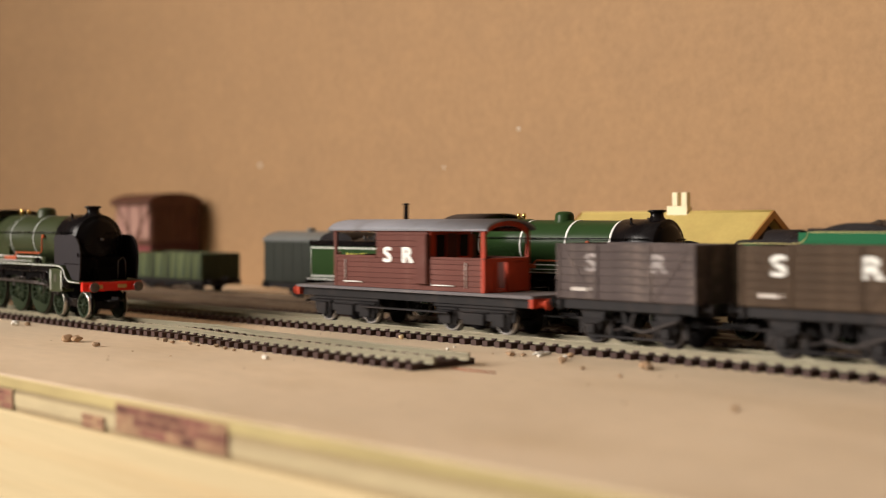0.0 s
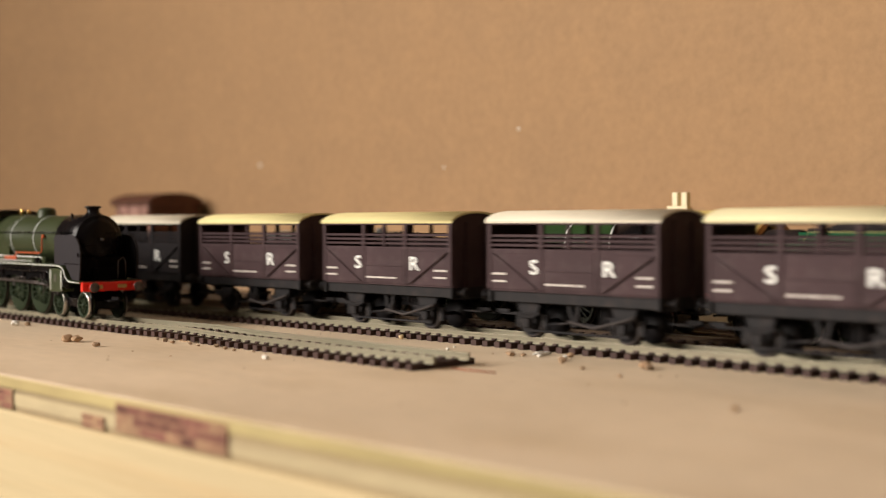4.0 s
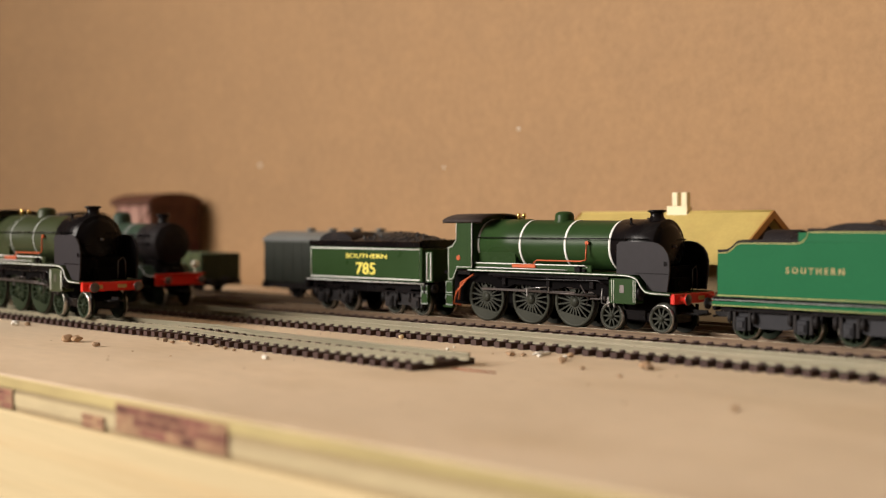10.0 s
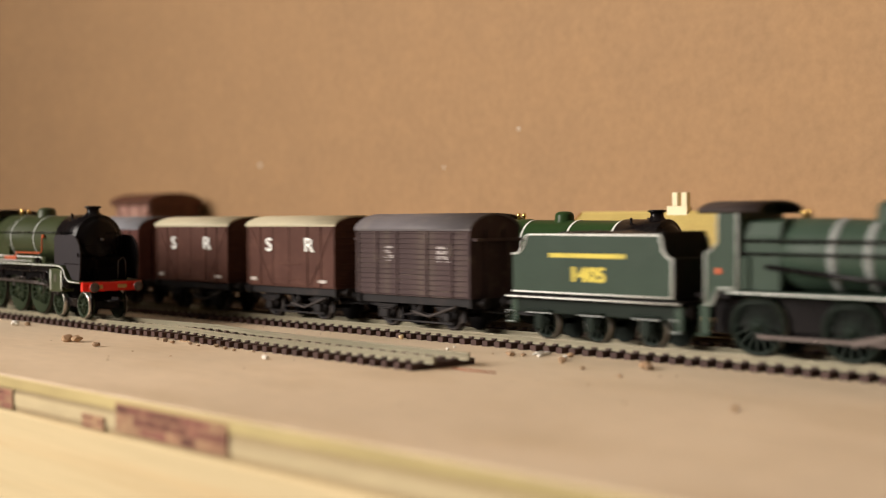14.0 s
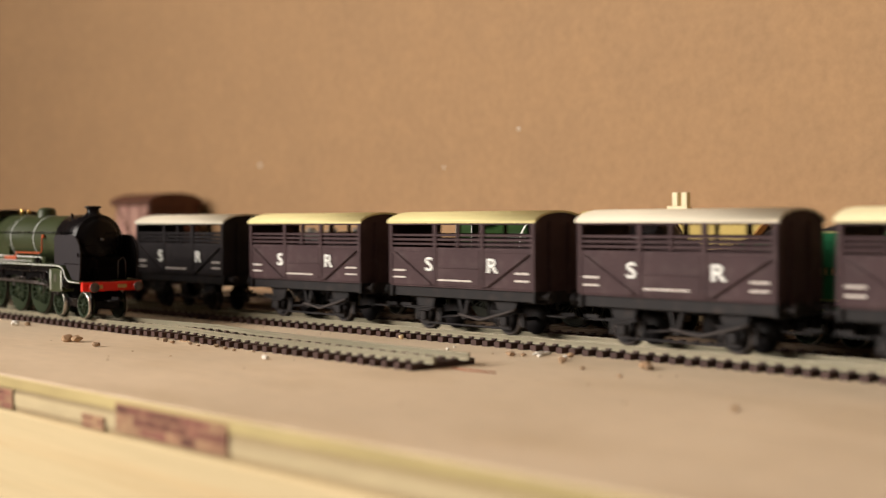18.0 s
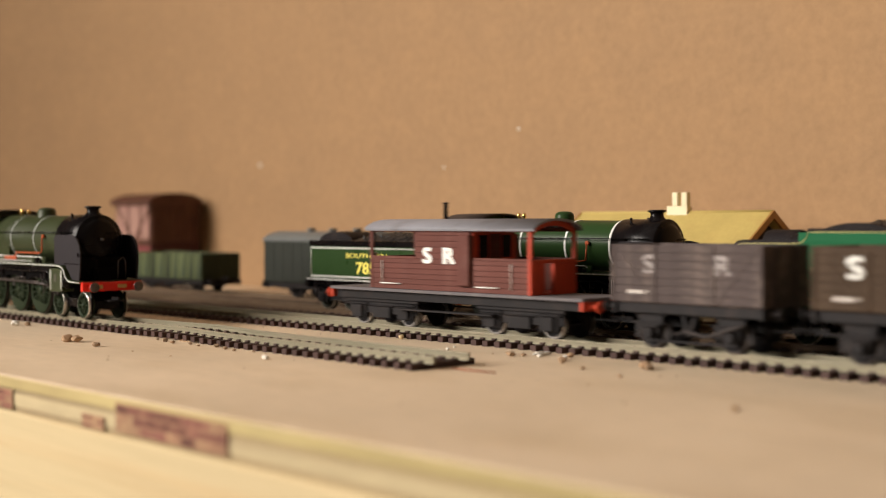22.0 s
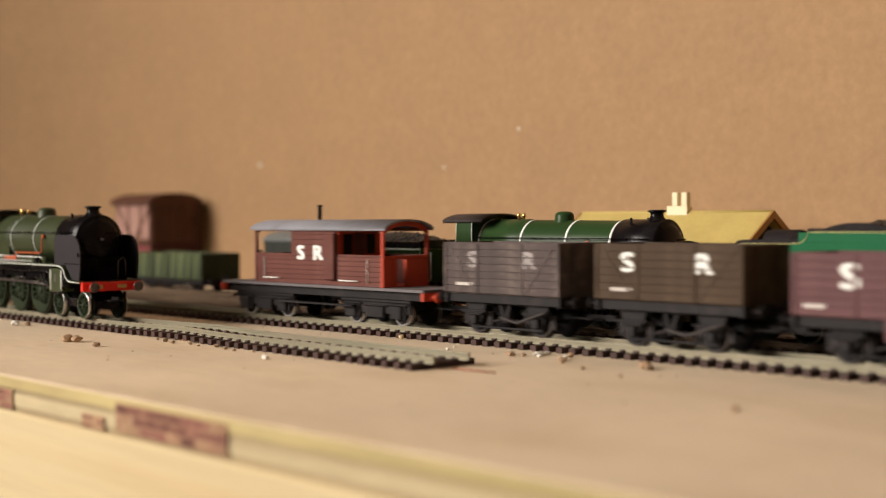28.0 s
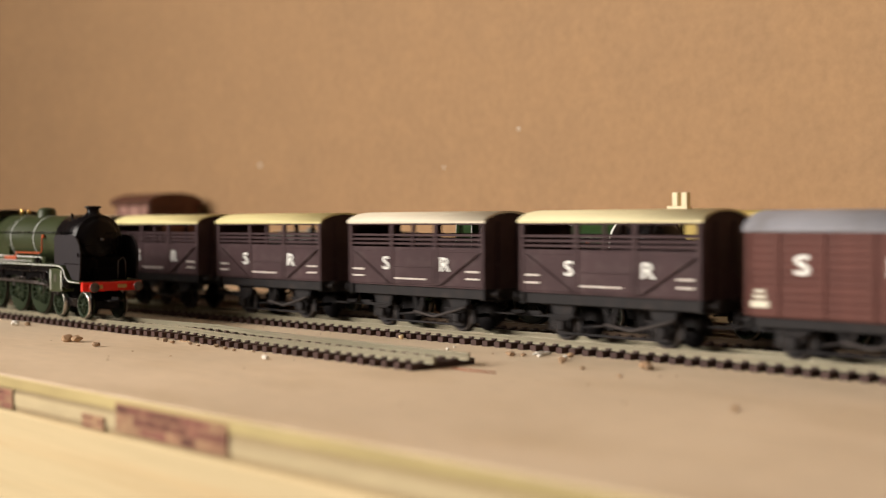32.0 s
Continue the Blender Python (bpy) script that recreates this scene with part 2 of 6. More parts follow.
RED = mat("buffer_red", (0.62, 0.028, 0.016), 0.35, 0, 0.1, 60, 0.01)
ORANGE = mat("copper_orange", (0.42, 0.09, 0.032), 0.4, 0.2, 0.12, 60, 0.01)
BRASS = mat("brass", (0.75, 0.5, 0.18), 0.25, 1.0, 0.1, 60, 0.0)
ROD = mat("worn_steel", (0.1, 0.08, 0.072), 0.4, 0.5, 0.15, 90, 0.02)
FADED = mat("faded_white", (0.3, 0.27, 0.26), 0.7, 0, 0.25, 200, 0.03, (0.12, 0.08, 0.08), 0.6)
RODDARK = mat("oily_dark_steel", (0.05, 0.04, 0.037), 0.4, 0.3, 0.2, 90, 0.02, (0.11, 0.08, 0.065), 0.4, 0.3)
STEEL = mat("steel", (0.55, 0.52, 0.48), 0.32, 1.0, 0.12, 90, 0.01)
BRIGHT = mat("bright_steel", (0.6, 0.58, 0.56), 0.25, 0.5, 0.12, 90, 0.02)
STEPLINE = mat("grey_step_line", (0.36, 0.38, 0.37), 0.5, 0, 0.1, 80, 0.0)
DULLSTEEL = mat("dull_steel", (0.12, 0.105, 0.1), 0.4, 0.85, 0.2, 90, 0.02)
PALE = mat("pale_lamp", (0.6, 0.57, 0.46), 0.4, 0, 0.08, 80, 0.0)
VANBROWN = mat("van_brown", (0.072, 0.032, 0.024), 0.5, 0, 0.16, 60, 0.04, (0.125, 0.06, 0.044), 0.4, 0.1)
REDBROWN = mat("red_brown", (0.096, 0.039, 0.032), 0.5, 0, 0.14, 60, 0.04, (0.15, 0.07, 0.056), 0.3, 0.1)
DARKVAN = mat("grey_brown", (0.056, 0.037, 0.037), 0.6, 0, 0.2, 70, 0.05, (0.12, 0.095, 0.075), 0.5, 0.1)
CATTLE = mat("cattle_brown", (0.05, 0.03, 0.032), 0.55, 0, 0.2, 60, 0.04, (0.095, 0.068, 0.068), 0.4, 0.1)
CATTLEBLACK = mat("cattle_black", (0.018, 0.0155, 0.0165), 0.55, 0, 0.2, 60, 0.04, (0.042, 0.036, 0.036), 0.35, 0.08)
MAUVE = mat("mauve_brown", (0.11, 0.054, 0.056), 0.55, 0, 0.14, 60, 0.04, (0.17, 0.09, 0.084), 0.3, 0.1)
OLIVEBROWN = mat("olive_brown", (0.054, 0.035, 0.022), 0.6, 0, 0.18, 60, 0.05, (0.12, 0.084, 0.058), 0.4, 0.1)
GREYWAGON = mat("weathered_grey", (0.078, 0.061, 0.058), 0.7, 0, 0.22, 70, 0.06, (0.16, 0.128, 0.11), 0.6, 0.1)
BRAKEBROWN = mat("brake_brown", (0.115, 0.043, 0.034), 0.55, 0, 0.15, 60, 0.04, (0.17, 0.085, 0.072), 0.35, 0.1)
BRAKERED = mat("brake_red", (0.42, 0.048, 0.02), 0.5, 0, 0.15, 60, 0.04)
ROOFGREY = mat("roof_grey", (0.2, 0.2, 0.22), 0.6, 0, 0.12, 40, 0.03, (0.13, 0.12, 0.12), 0.5)
ROOFDARK = mat("roof_dark_grey", (0.105, 0.095, 0.1), 0.6, 0, 0.15, 40, 0.03, (0.16, 0.14, 0.13), 0.5)
ROOFCREAM = mat("roof_cream", (0.63, 0.57, 0.35), 0.5, 0, 0.06, 30, 0.02)
ROOFYELLOW = mat("roof_yellow", (0.67, 0.59, 0.29), 0.5, 0, 0.06, 30, 0.02)
ROOFWHITE = mat("roof_white", (0.64, 0.585, 0.46), 0.5, 0, 0.06, 30, 0.02)
ROOFBEIGE = mat("roof_beige", (0.46, 0.415, 0.29), 0.55, 0, 0.08, 30, 0.02, (0.42, 0.37, 0.27), 0.4)
GREYLINE = mat("grey_band", (0.22, 0.23, 0.22), 0.65, 0, 0.1, 80, 0.0, None, 0, 0.12)
LEVER = mat("lever_grey", (0.045, 0.038, 0.036), 0.55, 0, 0.2, 80, 0.04, None, 0, 0.15)
WORNWHITE = mat("worn_white", (0.5, 0.46, 0.42), 0.6, 0, 0.2, 200, 0.03, (0.3, 0.22, 0.18), 0.5)
PLANKGREEN = mat("plank_green", (0.04, 0.05, 0.028), 0.7, 0, 0.25, 50, 0.08, (0.15, 0.17, 0.06), 0.6, 0.15, 0.45, stretch=(1, 1, 0.15))
COACHGREEN = mat("coach_green", (0.0175, 0.0205, 0.015), 0.5, 0, 0.12, 40, 0.03)
ROOFPALE = mat("roof_pale_grey", (0.13, 0.136, 0.131), 0.5, 0, 0.1, 30, 0.02)
YELLOWROOF = mat("station_roof", (0.45, 0.345, 0.115), 0.7, 0, 0.12, 40, 0.06, (0.42, 0.3, 0.1), 0.5, 0.2)
IVORY = mat("ivory_plastic", (0.78, 0.68, 0.46), 0.5, 0, 0.05, 50, 0.01)
BARGE = mat("barge_board", (0.3, 0.15, 0.04), 0.5, 0, 0.12, 60, 0.03)
STONE = mat("station_wall", (0.3, 0.22, 0.12), 0.7, 0, 0.15, 60, 0.08, (0.3, 0.2, 0.12), 0.4)
MAROON = mat("maroon_building", (0.085, 0.033, 0.02), 0.6, 0, 0.3, 40, 0.05, (0.12, 0.055, 0.026), 0.6)
PINKISH = mat("pale_pink_panel", (0.38, 0.22, 0.175), 0.55, 0, 0.15, 40, 0.03, (0.3, 0.12, 0.1), 0.5)
CRUMB = mat("sawdust", (0.3, 0.2, 0.12), 0.85, 0, 0.3, 300, 0.3, (0.22, 0.12, 0.06), 0.6, 0.3, 0.4)
FLECK = mat("wall_fleck", (0.5, 0.42, 0.33), 0.8, 0, 0.1, 300, 0.1)
DARKREDPANEL = mat("dark_red_band", (0.05, 0.012, 0.01), 0.6, 0, 0.2, 40, 0.03, (0.09, 0.02, 0.016), 0.5)
REDPANEL = mat("dull_red_panel", (0.22, 0.055, 0.055), 0.6, 0, 0.15, 40, 0.03, (0.12, 0.03, 0.03), 0.5)
BLUEWIRE = mat("blue_wire", (0.04, 0.06, 0.1), 0.5, 0, 0.1, 80, 0.0)
# for the dark red wire, and for the painted shadow by the siding
REDLINE = mat("red_brown_line", (0.28, 0.08, 0.04), 0.6, 0, 0.1, 80, 0.0)
BEAD = mat("cream_bead", (0.6, 0.45, 0.25), 0.5, 0, 0.1, 200, 0.02)
CHALK = mat("white_crumb", (0.8, 0.76, 0.68), 0.8, 0, 0.1, 300, 0.2)

# ---- the setting ----
RT = 5.0            # rail top above the board
WALL_Y = 205.0
EDGE_Y = -205.0
LEFT, RIGHT = -2700.0, 1900.0

END_X = -1062.0     # where the backscene starts to curve round
ground = part("baseboard", boxes((LEFT, RIGHT, EDGE_Y, WALL_Y + 10, -0.7, 0.0), b=0.1), BOARD)
tagged(ground, "beige smooth baseboard the tracks are laid on", "baseboard", kind="structure")
ply = thing("plywood_edge", "pale plywood board edge with a darker glue line", "board edge", kind="structure")
part("ply_layer", boxes((LEFT, RIGHT, EDGE_Y - 0.4, WALL_Y, -4.6, -0.7), b=0.3), PLY_TOP, ply)
part("ply_layer", boxes((LEFT, RIGHT, EDGE_Y + 0.2, WALL_Y, -6.2, -4.6), b=0.2), PLY_DARK, ply)
part("ply_layer", boxes((LEFT, RIGHT, EDGE_Y - 0.1, WALL_Y, -10.6, -6.2), b=0.2), PLY_LIGHT, ply)
part("ply_layer", boxes((LEFT, RIGHT, EDGE_Y + 0.3, WALL_Y, -12.6, -10.6), b=0.2), PLY_DARK, ply)
batten = part("pine_batten", boxes((LEFT, RIGHT, EDGE_Y - 1.2, EDGE_Y + 24, -62.0, -12.6), b=0.8), PINE)
tagged(batten, "cream pine batten under the front of the baseboard", "batten", kind="structure")
BEND = [(END_X - 400 * math.sin(radians(a)), WALL_Y - 400 * (1 - math.cos(radians(a)))) for a in range(0, 13, 2)]
BEND.append((BEND[-1][0] - 300 * math.cos(radians(12)), BEND[-1][1] - 300 * math.sin(radians(12))))
LINE = [(RIGHT, WALL_Y)] + BEND
back = part("wall_back", made(prism, LINE + [(x, y + 4) for x, y in LINE[::-1]], "z", -0.6, 620.0), HARDBOARD)
tagged(back, "speckled tan hardboard backscene that curves in at one end", "wall", kind="structure")


def room():
    x0, x1, y0, y1, z0, z1 = -4600, 2000, -2340, 700, -900, 2400
    for name, r, m in (("floor", (x0, x1, y0, y1, z0 - 60, z0), ROOMFLOOR), ("ceiling", (x0, x1, y0, y1, z1, z1 + 60), CEILING),
                       ("wall_north", (x0, x1, y1, y1 + 60, z0, z1), ROOM), ("wall_west", (x0 - 60, x0, y0, y1, z0, z1), ROOM),
                       ("wall_east", (x1, x1 + 60, y0, y1, z0, z1), EASTFILL)):
        tagged(part(name, boxes(r, b=0), m), "plain painted room surface", "wall", kind="structure")
    # unseen side wall, added only to keep some daylight off the left end
    tagged(part("wall_alcove", boxes((-1560, -1465, -1090, -260, z0, z1), (-1560, -1465, -260, y1, z0, -140), (-1560, -1465, -260, y1, 160, z1), b=0), ROOM), "plain painted wall out of view, added to shade one end, with a low opening for the tracks", "wall", kind="structure")
    wx0, wx1, wz0, wz1 = -2550, -950, 350, 1750
    bm = boxes((x0, wx0, y0 - 120, y0, z0, z1), (wx1, x1, y0 - 120, y0, z0, z1), (wx0, wx1, y0 - 120, y0, z0, wz0), (wx0, wx1, y0 - 120, y0, wz1, z1), b=0)
    tagged(part("wall_south", bm, ROOM), "plain painted wall with a window opening", "wall", kind="structure")
    win = thing("window_1", "white framed window in the front wall", "window", kind="structure")
    part("window_frame", boxes((wx0, wx1, y0 - 90, y0 - 40, wz0, wz0 + 50), (wx0, wx1, y0 - 90, y0 - 40, wz1 - 50, wz1), (wx0, wx0 + 50, y0 - 90, y0 - 40, wz0 + 50, wz1 - 50),
                               (wx1 - 50, wx1, y0 - 90, y0 - 40, wz0 + 50, wz1 - 50), b=2), WHITE, win)
    for x in (-2000, 1300):
        t = thing("trestle", "plain wooden trestle under the baseboard", "trestle", (x, 0, -62))
        part("beam", boxes((-30, 30, -180, 190, -50, 49.4), b=2), PINE, t)
        for y in (-160, 160):
            part("leg", boxes((-25, 25, y - 20, y + 20, -838, -50), b=2), PINE, t)


room()

# ---- track ----
PITCH = 6.95


def sleeper_mesh():
    bm = bmesh.new()
    box(bm, -1.65, 1.65, -16, 16, 0.0, 2.45, 0.18)
    for y in (-9.9, -6.6, 6.6, 9.9):
        box(bm, -1.1, 1.1, y - 0.75, y + 0.75, 2.45, 3.1, 0.1)
    return mesh_of("sleeper", bm, SLEEPER)


SLEEPER_MESH = sleeper_mesh()


def track(name, label, path, near, rail=RAIL, lift=lambda x: 0.0):
    """A track along (x, y) points; near: the stretch in x where each sleeper is a part of its own; lift: how far it stands off the board."""
    t = thing(name, label, "railway track")
    seg = [Vector(p) for p in path]
    lens = [(b - a).length for a, b in zip(seg, seg[1:])]

    def at(s):
        for a, b, l in zip(seg, seg[1:], lens):
            if s <= l:
                d = (b - a) / l
                return a + d * s, d
            s -= l
        return seg[-1], (seg[-1] - seg[-2]).normalized()

    for side in (-1, 1):
        bm = bmesh.new()
        prof = ((-1.25, 2.3), (1.25, 2.3), (1.1, 2.6), (0.35, 2.8), (0.35, 3.95), (0.62, 4.2), (0.62, 4.92), (0.5, RT), (-0.5, RT), (-0.62, 4.92), (-0.62, 4.2), (-0.35, 3.95), (-0.35, 2.8), (-1.1, 2.6))
        rows, n = [], max(2, int(sum(lens) / 15))
        for i in range(n + 1):
            p, d = at(sum(lens) * i / n)
            q = Vector((-d.y, d.x))
            rows.append([bm.verts.new((p.x + q.x * (side * 8.87 + u), p.y + q.y * (side * 8.87 + u), z + lift(p.x))) for u, z in prof])
        k = len(prof)
        fs = [bm.faces.new(rows[0]), bm.faces.new(rows[-1])]
        for a, b in zip(rows, rows[1:]):
            fs += [bm.faces.new([a[i], b[i], b[(i + 1) % k], a[(i + 1) % k]]) for i in range(k)]
        bmesh.ops.recalc_face_normals(bm, faces=fs)
        ob = part("rail", bm, rail, t, "dull nickel rail" if rail is RAIL else "brown rail, its colour darkened for the shade on the rear tracks")
        bm = bmesh.new()
        rows = []
        for i in range(n + 1):
            p, d = at(sum(lens) * i / n)
            q = Vector((-d.y, d.x))
            rows.append([bm.verts.new((p.x + q.x * (side * 8.87 + u), p.y + q.y * (side * 8.87 + u), z + lift(p.x))) for u, z in ((-0.56, RT - 0.2), (0.56, RT - 0.2), (0.48, RT + 0.04), (-0.48, RT + 0.04))])
        fs = [bm.faces.new(rows[0]), bm.faces.new(rows[-1])]
        for a, b in zip(rows, rows[1:]):
            fs += [bm.faces.new([a[i], b[i], b[(i + 1) % 4], a[(i + 1) % 4]]) for i in range(4)]
        bmesh.ops.recalc_face_normals(bm, faces=fs)
        part("running_surface", bm, RAILTOP, ob, "worn bare top of the rail")
    far = bmesh.new()
    rnd = random.Random(name)
    s = 2.0
    while s < sum(lens) - 1:
        p, d = at(s)
        rz = math.atan2(d.y, d.x) + rnd.uniform(-0.012, 0.012)
        if near[0] < p.x < near[1]:
            ob = new("sleeper", SLEEPER_MESH)
            ob.parent = t
            ob.location, ob.rotation_euler = (p.x * MM, p.y * MM, lift(p.x) * MM), (0, rnd.uniform(-0.02, 0.02), rz)
        else:
            c, sn = math.cos(rz), math.sin(rz)
            vs = [far.verts.new((p.x + c * x - sn * y, p.y + sn * x + c * y, z)) for x, y, z in
                  [(a, b, e) for e in (0, 2.45) for a, b in ((-1.65, -16), (1.65, -16), (1.65, 16), (-1.65, 16))]]
            for q in ((3, 2, 1, 0), (4, 5, 6, 7), (0, 1, 5, 4), (1, 2, 6, 5), (2, 3, 7, 6), (3, 0, 4, 7)):
                far.faces.new([vs[i] for i in q])
        s += PITCH
    if far.verts:
        tagged(part("distant_sleepering", far, SLEEPER, t), kind="stuff")
    else:
        far.free()
    return t


track("running_track", "straight running track with dark plastic sleepers", [(LEFT + 20, 0), (RIGHT - 20, 0)], (-640, -150))
track("loop_track", "second straight track under the standing engine", [(LEFT + 20, 51), (RIGHT - 20, 51)], (-640, -190), BROWNRAIL)
track("back_track", "rearmost track under the parked green stock", [(END_X + 14, 102), (RIGHT - 20, 102)], (-760, -420), BROWNRAIL)
track("siding", "short front siding that ends on the open board", [(-2000, -74), (-700, -75), (-560, -77), (-440, -79.5), (-324, -82)], (-720, -300), lift=lambda x: 0.8 * math.exp(-((x + 492) / (36 if x < -492 else 20)) ** 2))

# ---- rolling stock ----
ROLL = []           # parts that turn: object, wheel radius, axle place
TRAIN = []          # vehicles of the moving train: object, place along the train


def wheelset(parent, x, r=6.2, bright=False):
    bm = bmesh.new()
    for s in (-1, 1):
        lathe(bm, [(0.01, s * 7.2), (r + 0.75, s * 7.2), (r + 0.75, s * 7.7), (r - 0.02, s * 7.9), (r - 0.02, s * 9.75), (r - 1.0, s * 9.8), (r - 1.3, s * 9.2), (2.0, s * 9.0), (1.9, s * 9.9), (0.01, s * 9.95)], axis="y", n=24, caps=False)
        for a in range(4):
            lathe(bm, [(0.55, s * 9.02), (0.55, s * 9.25)], at=((r - 2.9) * math.cos(a * math.pi / 2), 0, (r - 2.9) * math.sin(a * math.pi / 2)), axis="y", n=6)
    lathe(bm, [(0.9, -12.5), (0.9, 12.5)], axis="y", n=8)
    w = part("wheelset", bm, FRAME, parent, "black disc wheels on one axle", (x, 0, r))
    for s in (-1, 1):
        tb = bmesh.new()
        lathe(tb, [(r, s * 7.9), (r, s * 9.8), (r - 0.75, s * 9.86)], axis="y", n=28, caps=False)
        part("tyre", tb, BRIGHT if bright else DULLSTEEL, w, "bare metal tyre")
    ROLL.append((w, r, (x, 0, r)))
    return w


def buffer(parent, x, y, z, d, m=FRAME):
    bm = bmesh.new()
    lathe(bm, [(1.5, 0), (1.5, 0.6 * d), (1.15, 0.7 * d), (1.0, 3.0 * d), (0.8, 3.2 * d), (0.8, 4.7 * d), (2.5, 4.8 * d), (2.5, 5.4 * d), (0.01, 5.7 * d)], axis="x", n=14)
    b = part("buffer", bm, m, parent, "", (x, y, z))
    if m.name == "buffer_red":
        part("buffer_head", made(lathe, [(2.45, 5.42 * d), (2.3, 5.6 * d), (0.01, 5.9 * d)], axis="x", n=18), DULLSTEEL, b, "dark steel buffer face")


def coupling(parent, x, d, z=8.6):
    bm = bmesh.new()
    box(bm, min(x - 6 * d, x + 7 * d), max(x - 6 * d, x + 7 * d), -1.6, 1.6, z - 0.4, z + 0.4, 0.1)
    tube(bm, [(x + 6.5 * d, -4.2, z + 0.2), (x + 7.4 * d, -4.2, z), (x + 7.4 * d, 4.2, z), (x + 6.5 * d, 4.2, z + 0.2)], 0.5)
    box(bm, x + min(2 * d, 9 * d), x + max(2 * d, 9 * d), -0.5, 0.5, z + 0.4, z + 1.9, 0.1)
    part("coupling", bm, FRAME, parent)


def axleguard(parent, x, r, ztop):
    for s in (-1, 1):
        bm = bmesh.new()
        y0, y1 = sorted((s * 11.0, s * 11.8))
        prism(bm, [(x - 6.4, ztop), (x + 6.4, ztop), (x + 3.0, 5.0), (x + 2.6, 2.6), (x - 2.6, 2.6), (x - 3.0, 5.0)], "y", y0, y1)
        box(bm, x - 1.9, x + 1.9, min(s * 11.8, s * 13.9), max(s * 11.8, s * 13.9), r - 2.0, r + 1.9, 0.3)
        for i, l in enumerate((4.6, 6.0, 7.4)):
            box(bm, x - l, x + l, min(s * 12, s * 13.5), max(s * 12, s * 13.5), r + 2.1 + i * 0.75, r + 2.75 + i * 0.75, 0.1)
        part("axleguard", bm, FRAME, parent)


def underframe(t, h, axles, z0, z1, r=6.2, m=FRAME, lever=True, bright=False):
    for s in (-1, 1):
        y0, y1 = sorted((s * 12.4, s * 14.2))
        part("solebar", boxes((-h, h, y0, y1, z0, z1)), m, t)
        x0, x1 = sorted((s * h, s * (h - 1.6)))
        part("headstock", boxes((x0, x1, -15.6, 15.6, z0 - 0.4, z1)), m, t)
        for y in (-11.4, 11.4):
            buffer(t, s * h, y, (z0 + z1) / 2, s)
        coupling(t, s * h, s)
    for x in axles:
        axleguard(t, x, r, z0)
        wheelset(t, x, r, bright)
    bm = bmesh.new()
    mid = sum(axles) / len(axles)
    for x in axles:
        d = 1 if x < mid else -1
        prism(bm, [(x + d * 6.7, r - 3.0), (x + d * 8.2, r - 3.0), (x + d * 8.2, r + 3.2), (x + d * 7.0, r + 3.4)], "y", -9.8, -7.7)
        tube(bm, [(mid, -9, r + 1), (x + d * 8, -9, r - 0.8)], 0.55)
    tube(bm, [(mid, -9, z0), (mid, -9, r - 1)], 0.7)
    part("brake_gear", bm, m, t)
    for s in (-1, 1):
        for x in axles:
            for d in (-1, 1):
                bm = bmesh.new()
                prism(bm, [(x + d * (r + 0.5), r - 2.6), (x + d * (r + 2.1), r - 2.2), (x + d * (r + 2.0), r + 3.4), (x + d * (r - 0.4), r + 3.4)], "y", s * 8.0, s * 10.0)
                part("brake_block", bm, m, t)
        bm = bmesh.new()
        prism(bm, [(mid - 3.6, z0 + 0.4), (mid - 2.2, z0 + 0.4), (mid, r + 1.2), (mid + 2.2, z0 + 0.4), (mid + 3.6, z0 + 0.4), (mid + 0.9, r - 0.6), (mid - 0.9, r - 0.6)], "y", s * 11.8, s * 12.5)
        part("vee_hanger", bm, m, t)
        if len(axles) == 2:
            part("tie_bar", boxes((axles[0], axles[1], min(s * 11.2, s * 11.8), max(s * 11.2, s * 11.8), 2.7, 3.5), b=0.1), m, t)
    bm = bmesh.new()
    lathe(bm, [(4.2, r - 1.5), (4.4, r - 1), (4.4, z0 - 1), (3.8, z0 + 0.4)], at=(mid + 7.5, 1.5, 0), n=16)
    part("vacuum_cylinder", bm, m, t)
    for y in (-3.5, 3.5):
        part("floor_beam", boxes((-h + 2, h - 2, y - 1, y + 1, z0 - 1.5, z1), b=0.1), m, t)
    if lever:
        bm = bmesh.new()
        tube(bm, [(mid - 2, -13.2, r + 1.6), (mid + (axles[-1] - mid) * 0.45, -13.6, r - 0.4), (axles[-1] + 2, -14.6, r + 3.4), (axles[-1] + 8, -14.9, r + 5.2)], 0.62)
        part("brake_lever", bm, LEVER, t, "long grey brake lever")


def roof_arc(h, w, z0, z1, thick=0.9):
    """The outline of an arched roof: (y, z)."""
    up = [(w * math.cos(a), z0 + (z1 - z0) * math.sin(a) ** 1.25) for a in [math.pi * i / 14 for i in range(15)]]
    dn = [(y * 0.985, z - thick) for y, z in up[::-1]]
    return up + dn


def arched_roof(t, h, w, z0, z1, m, label=""):
    bm = bmesh.new()
    prof = roof_arc(h, w, z0, z1)
    k = len(prof)
    r0, r1 = [bm.verts.new((-h, y, z)) for y, z in prof], [bm.verts.new((h, y, z)) for y, z in prof]
    fs = []
    n = 15
    for i in range(k):
        j = (i + 1) % k
        f = bm.faces.new([r0[i], r1[i], r1[j], r0[j]])
        f.smooth = i < n - 1
        fs.append(f)
    for r in (r0, r1):
        for i in range(n - 1):
            fs.append(bm.faces.new([r[i], r[i + 1], r[k - 2 - i], r[k - 1 - i]]))
    bmesh.ops.recalc_face_normals(bm, faces=fs)
    return part("roof", bm, m, t, label)


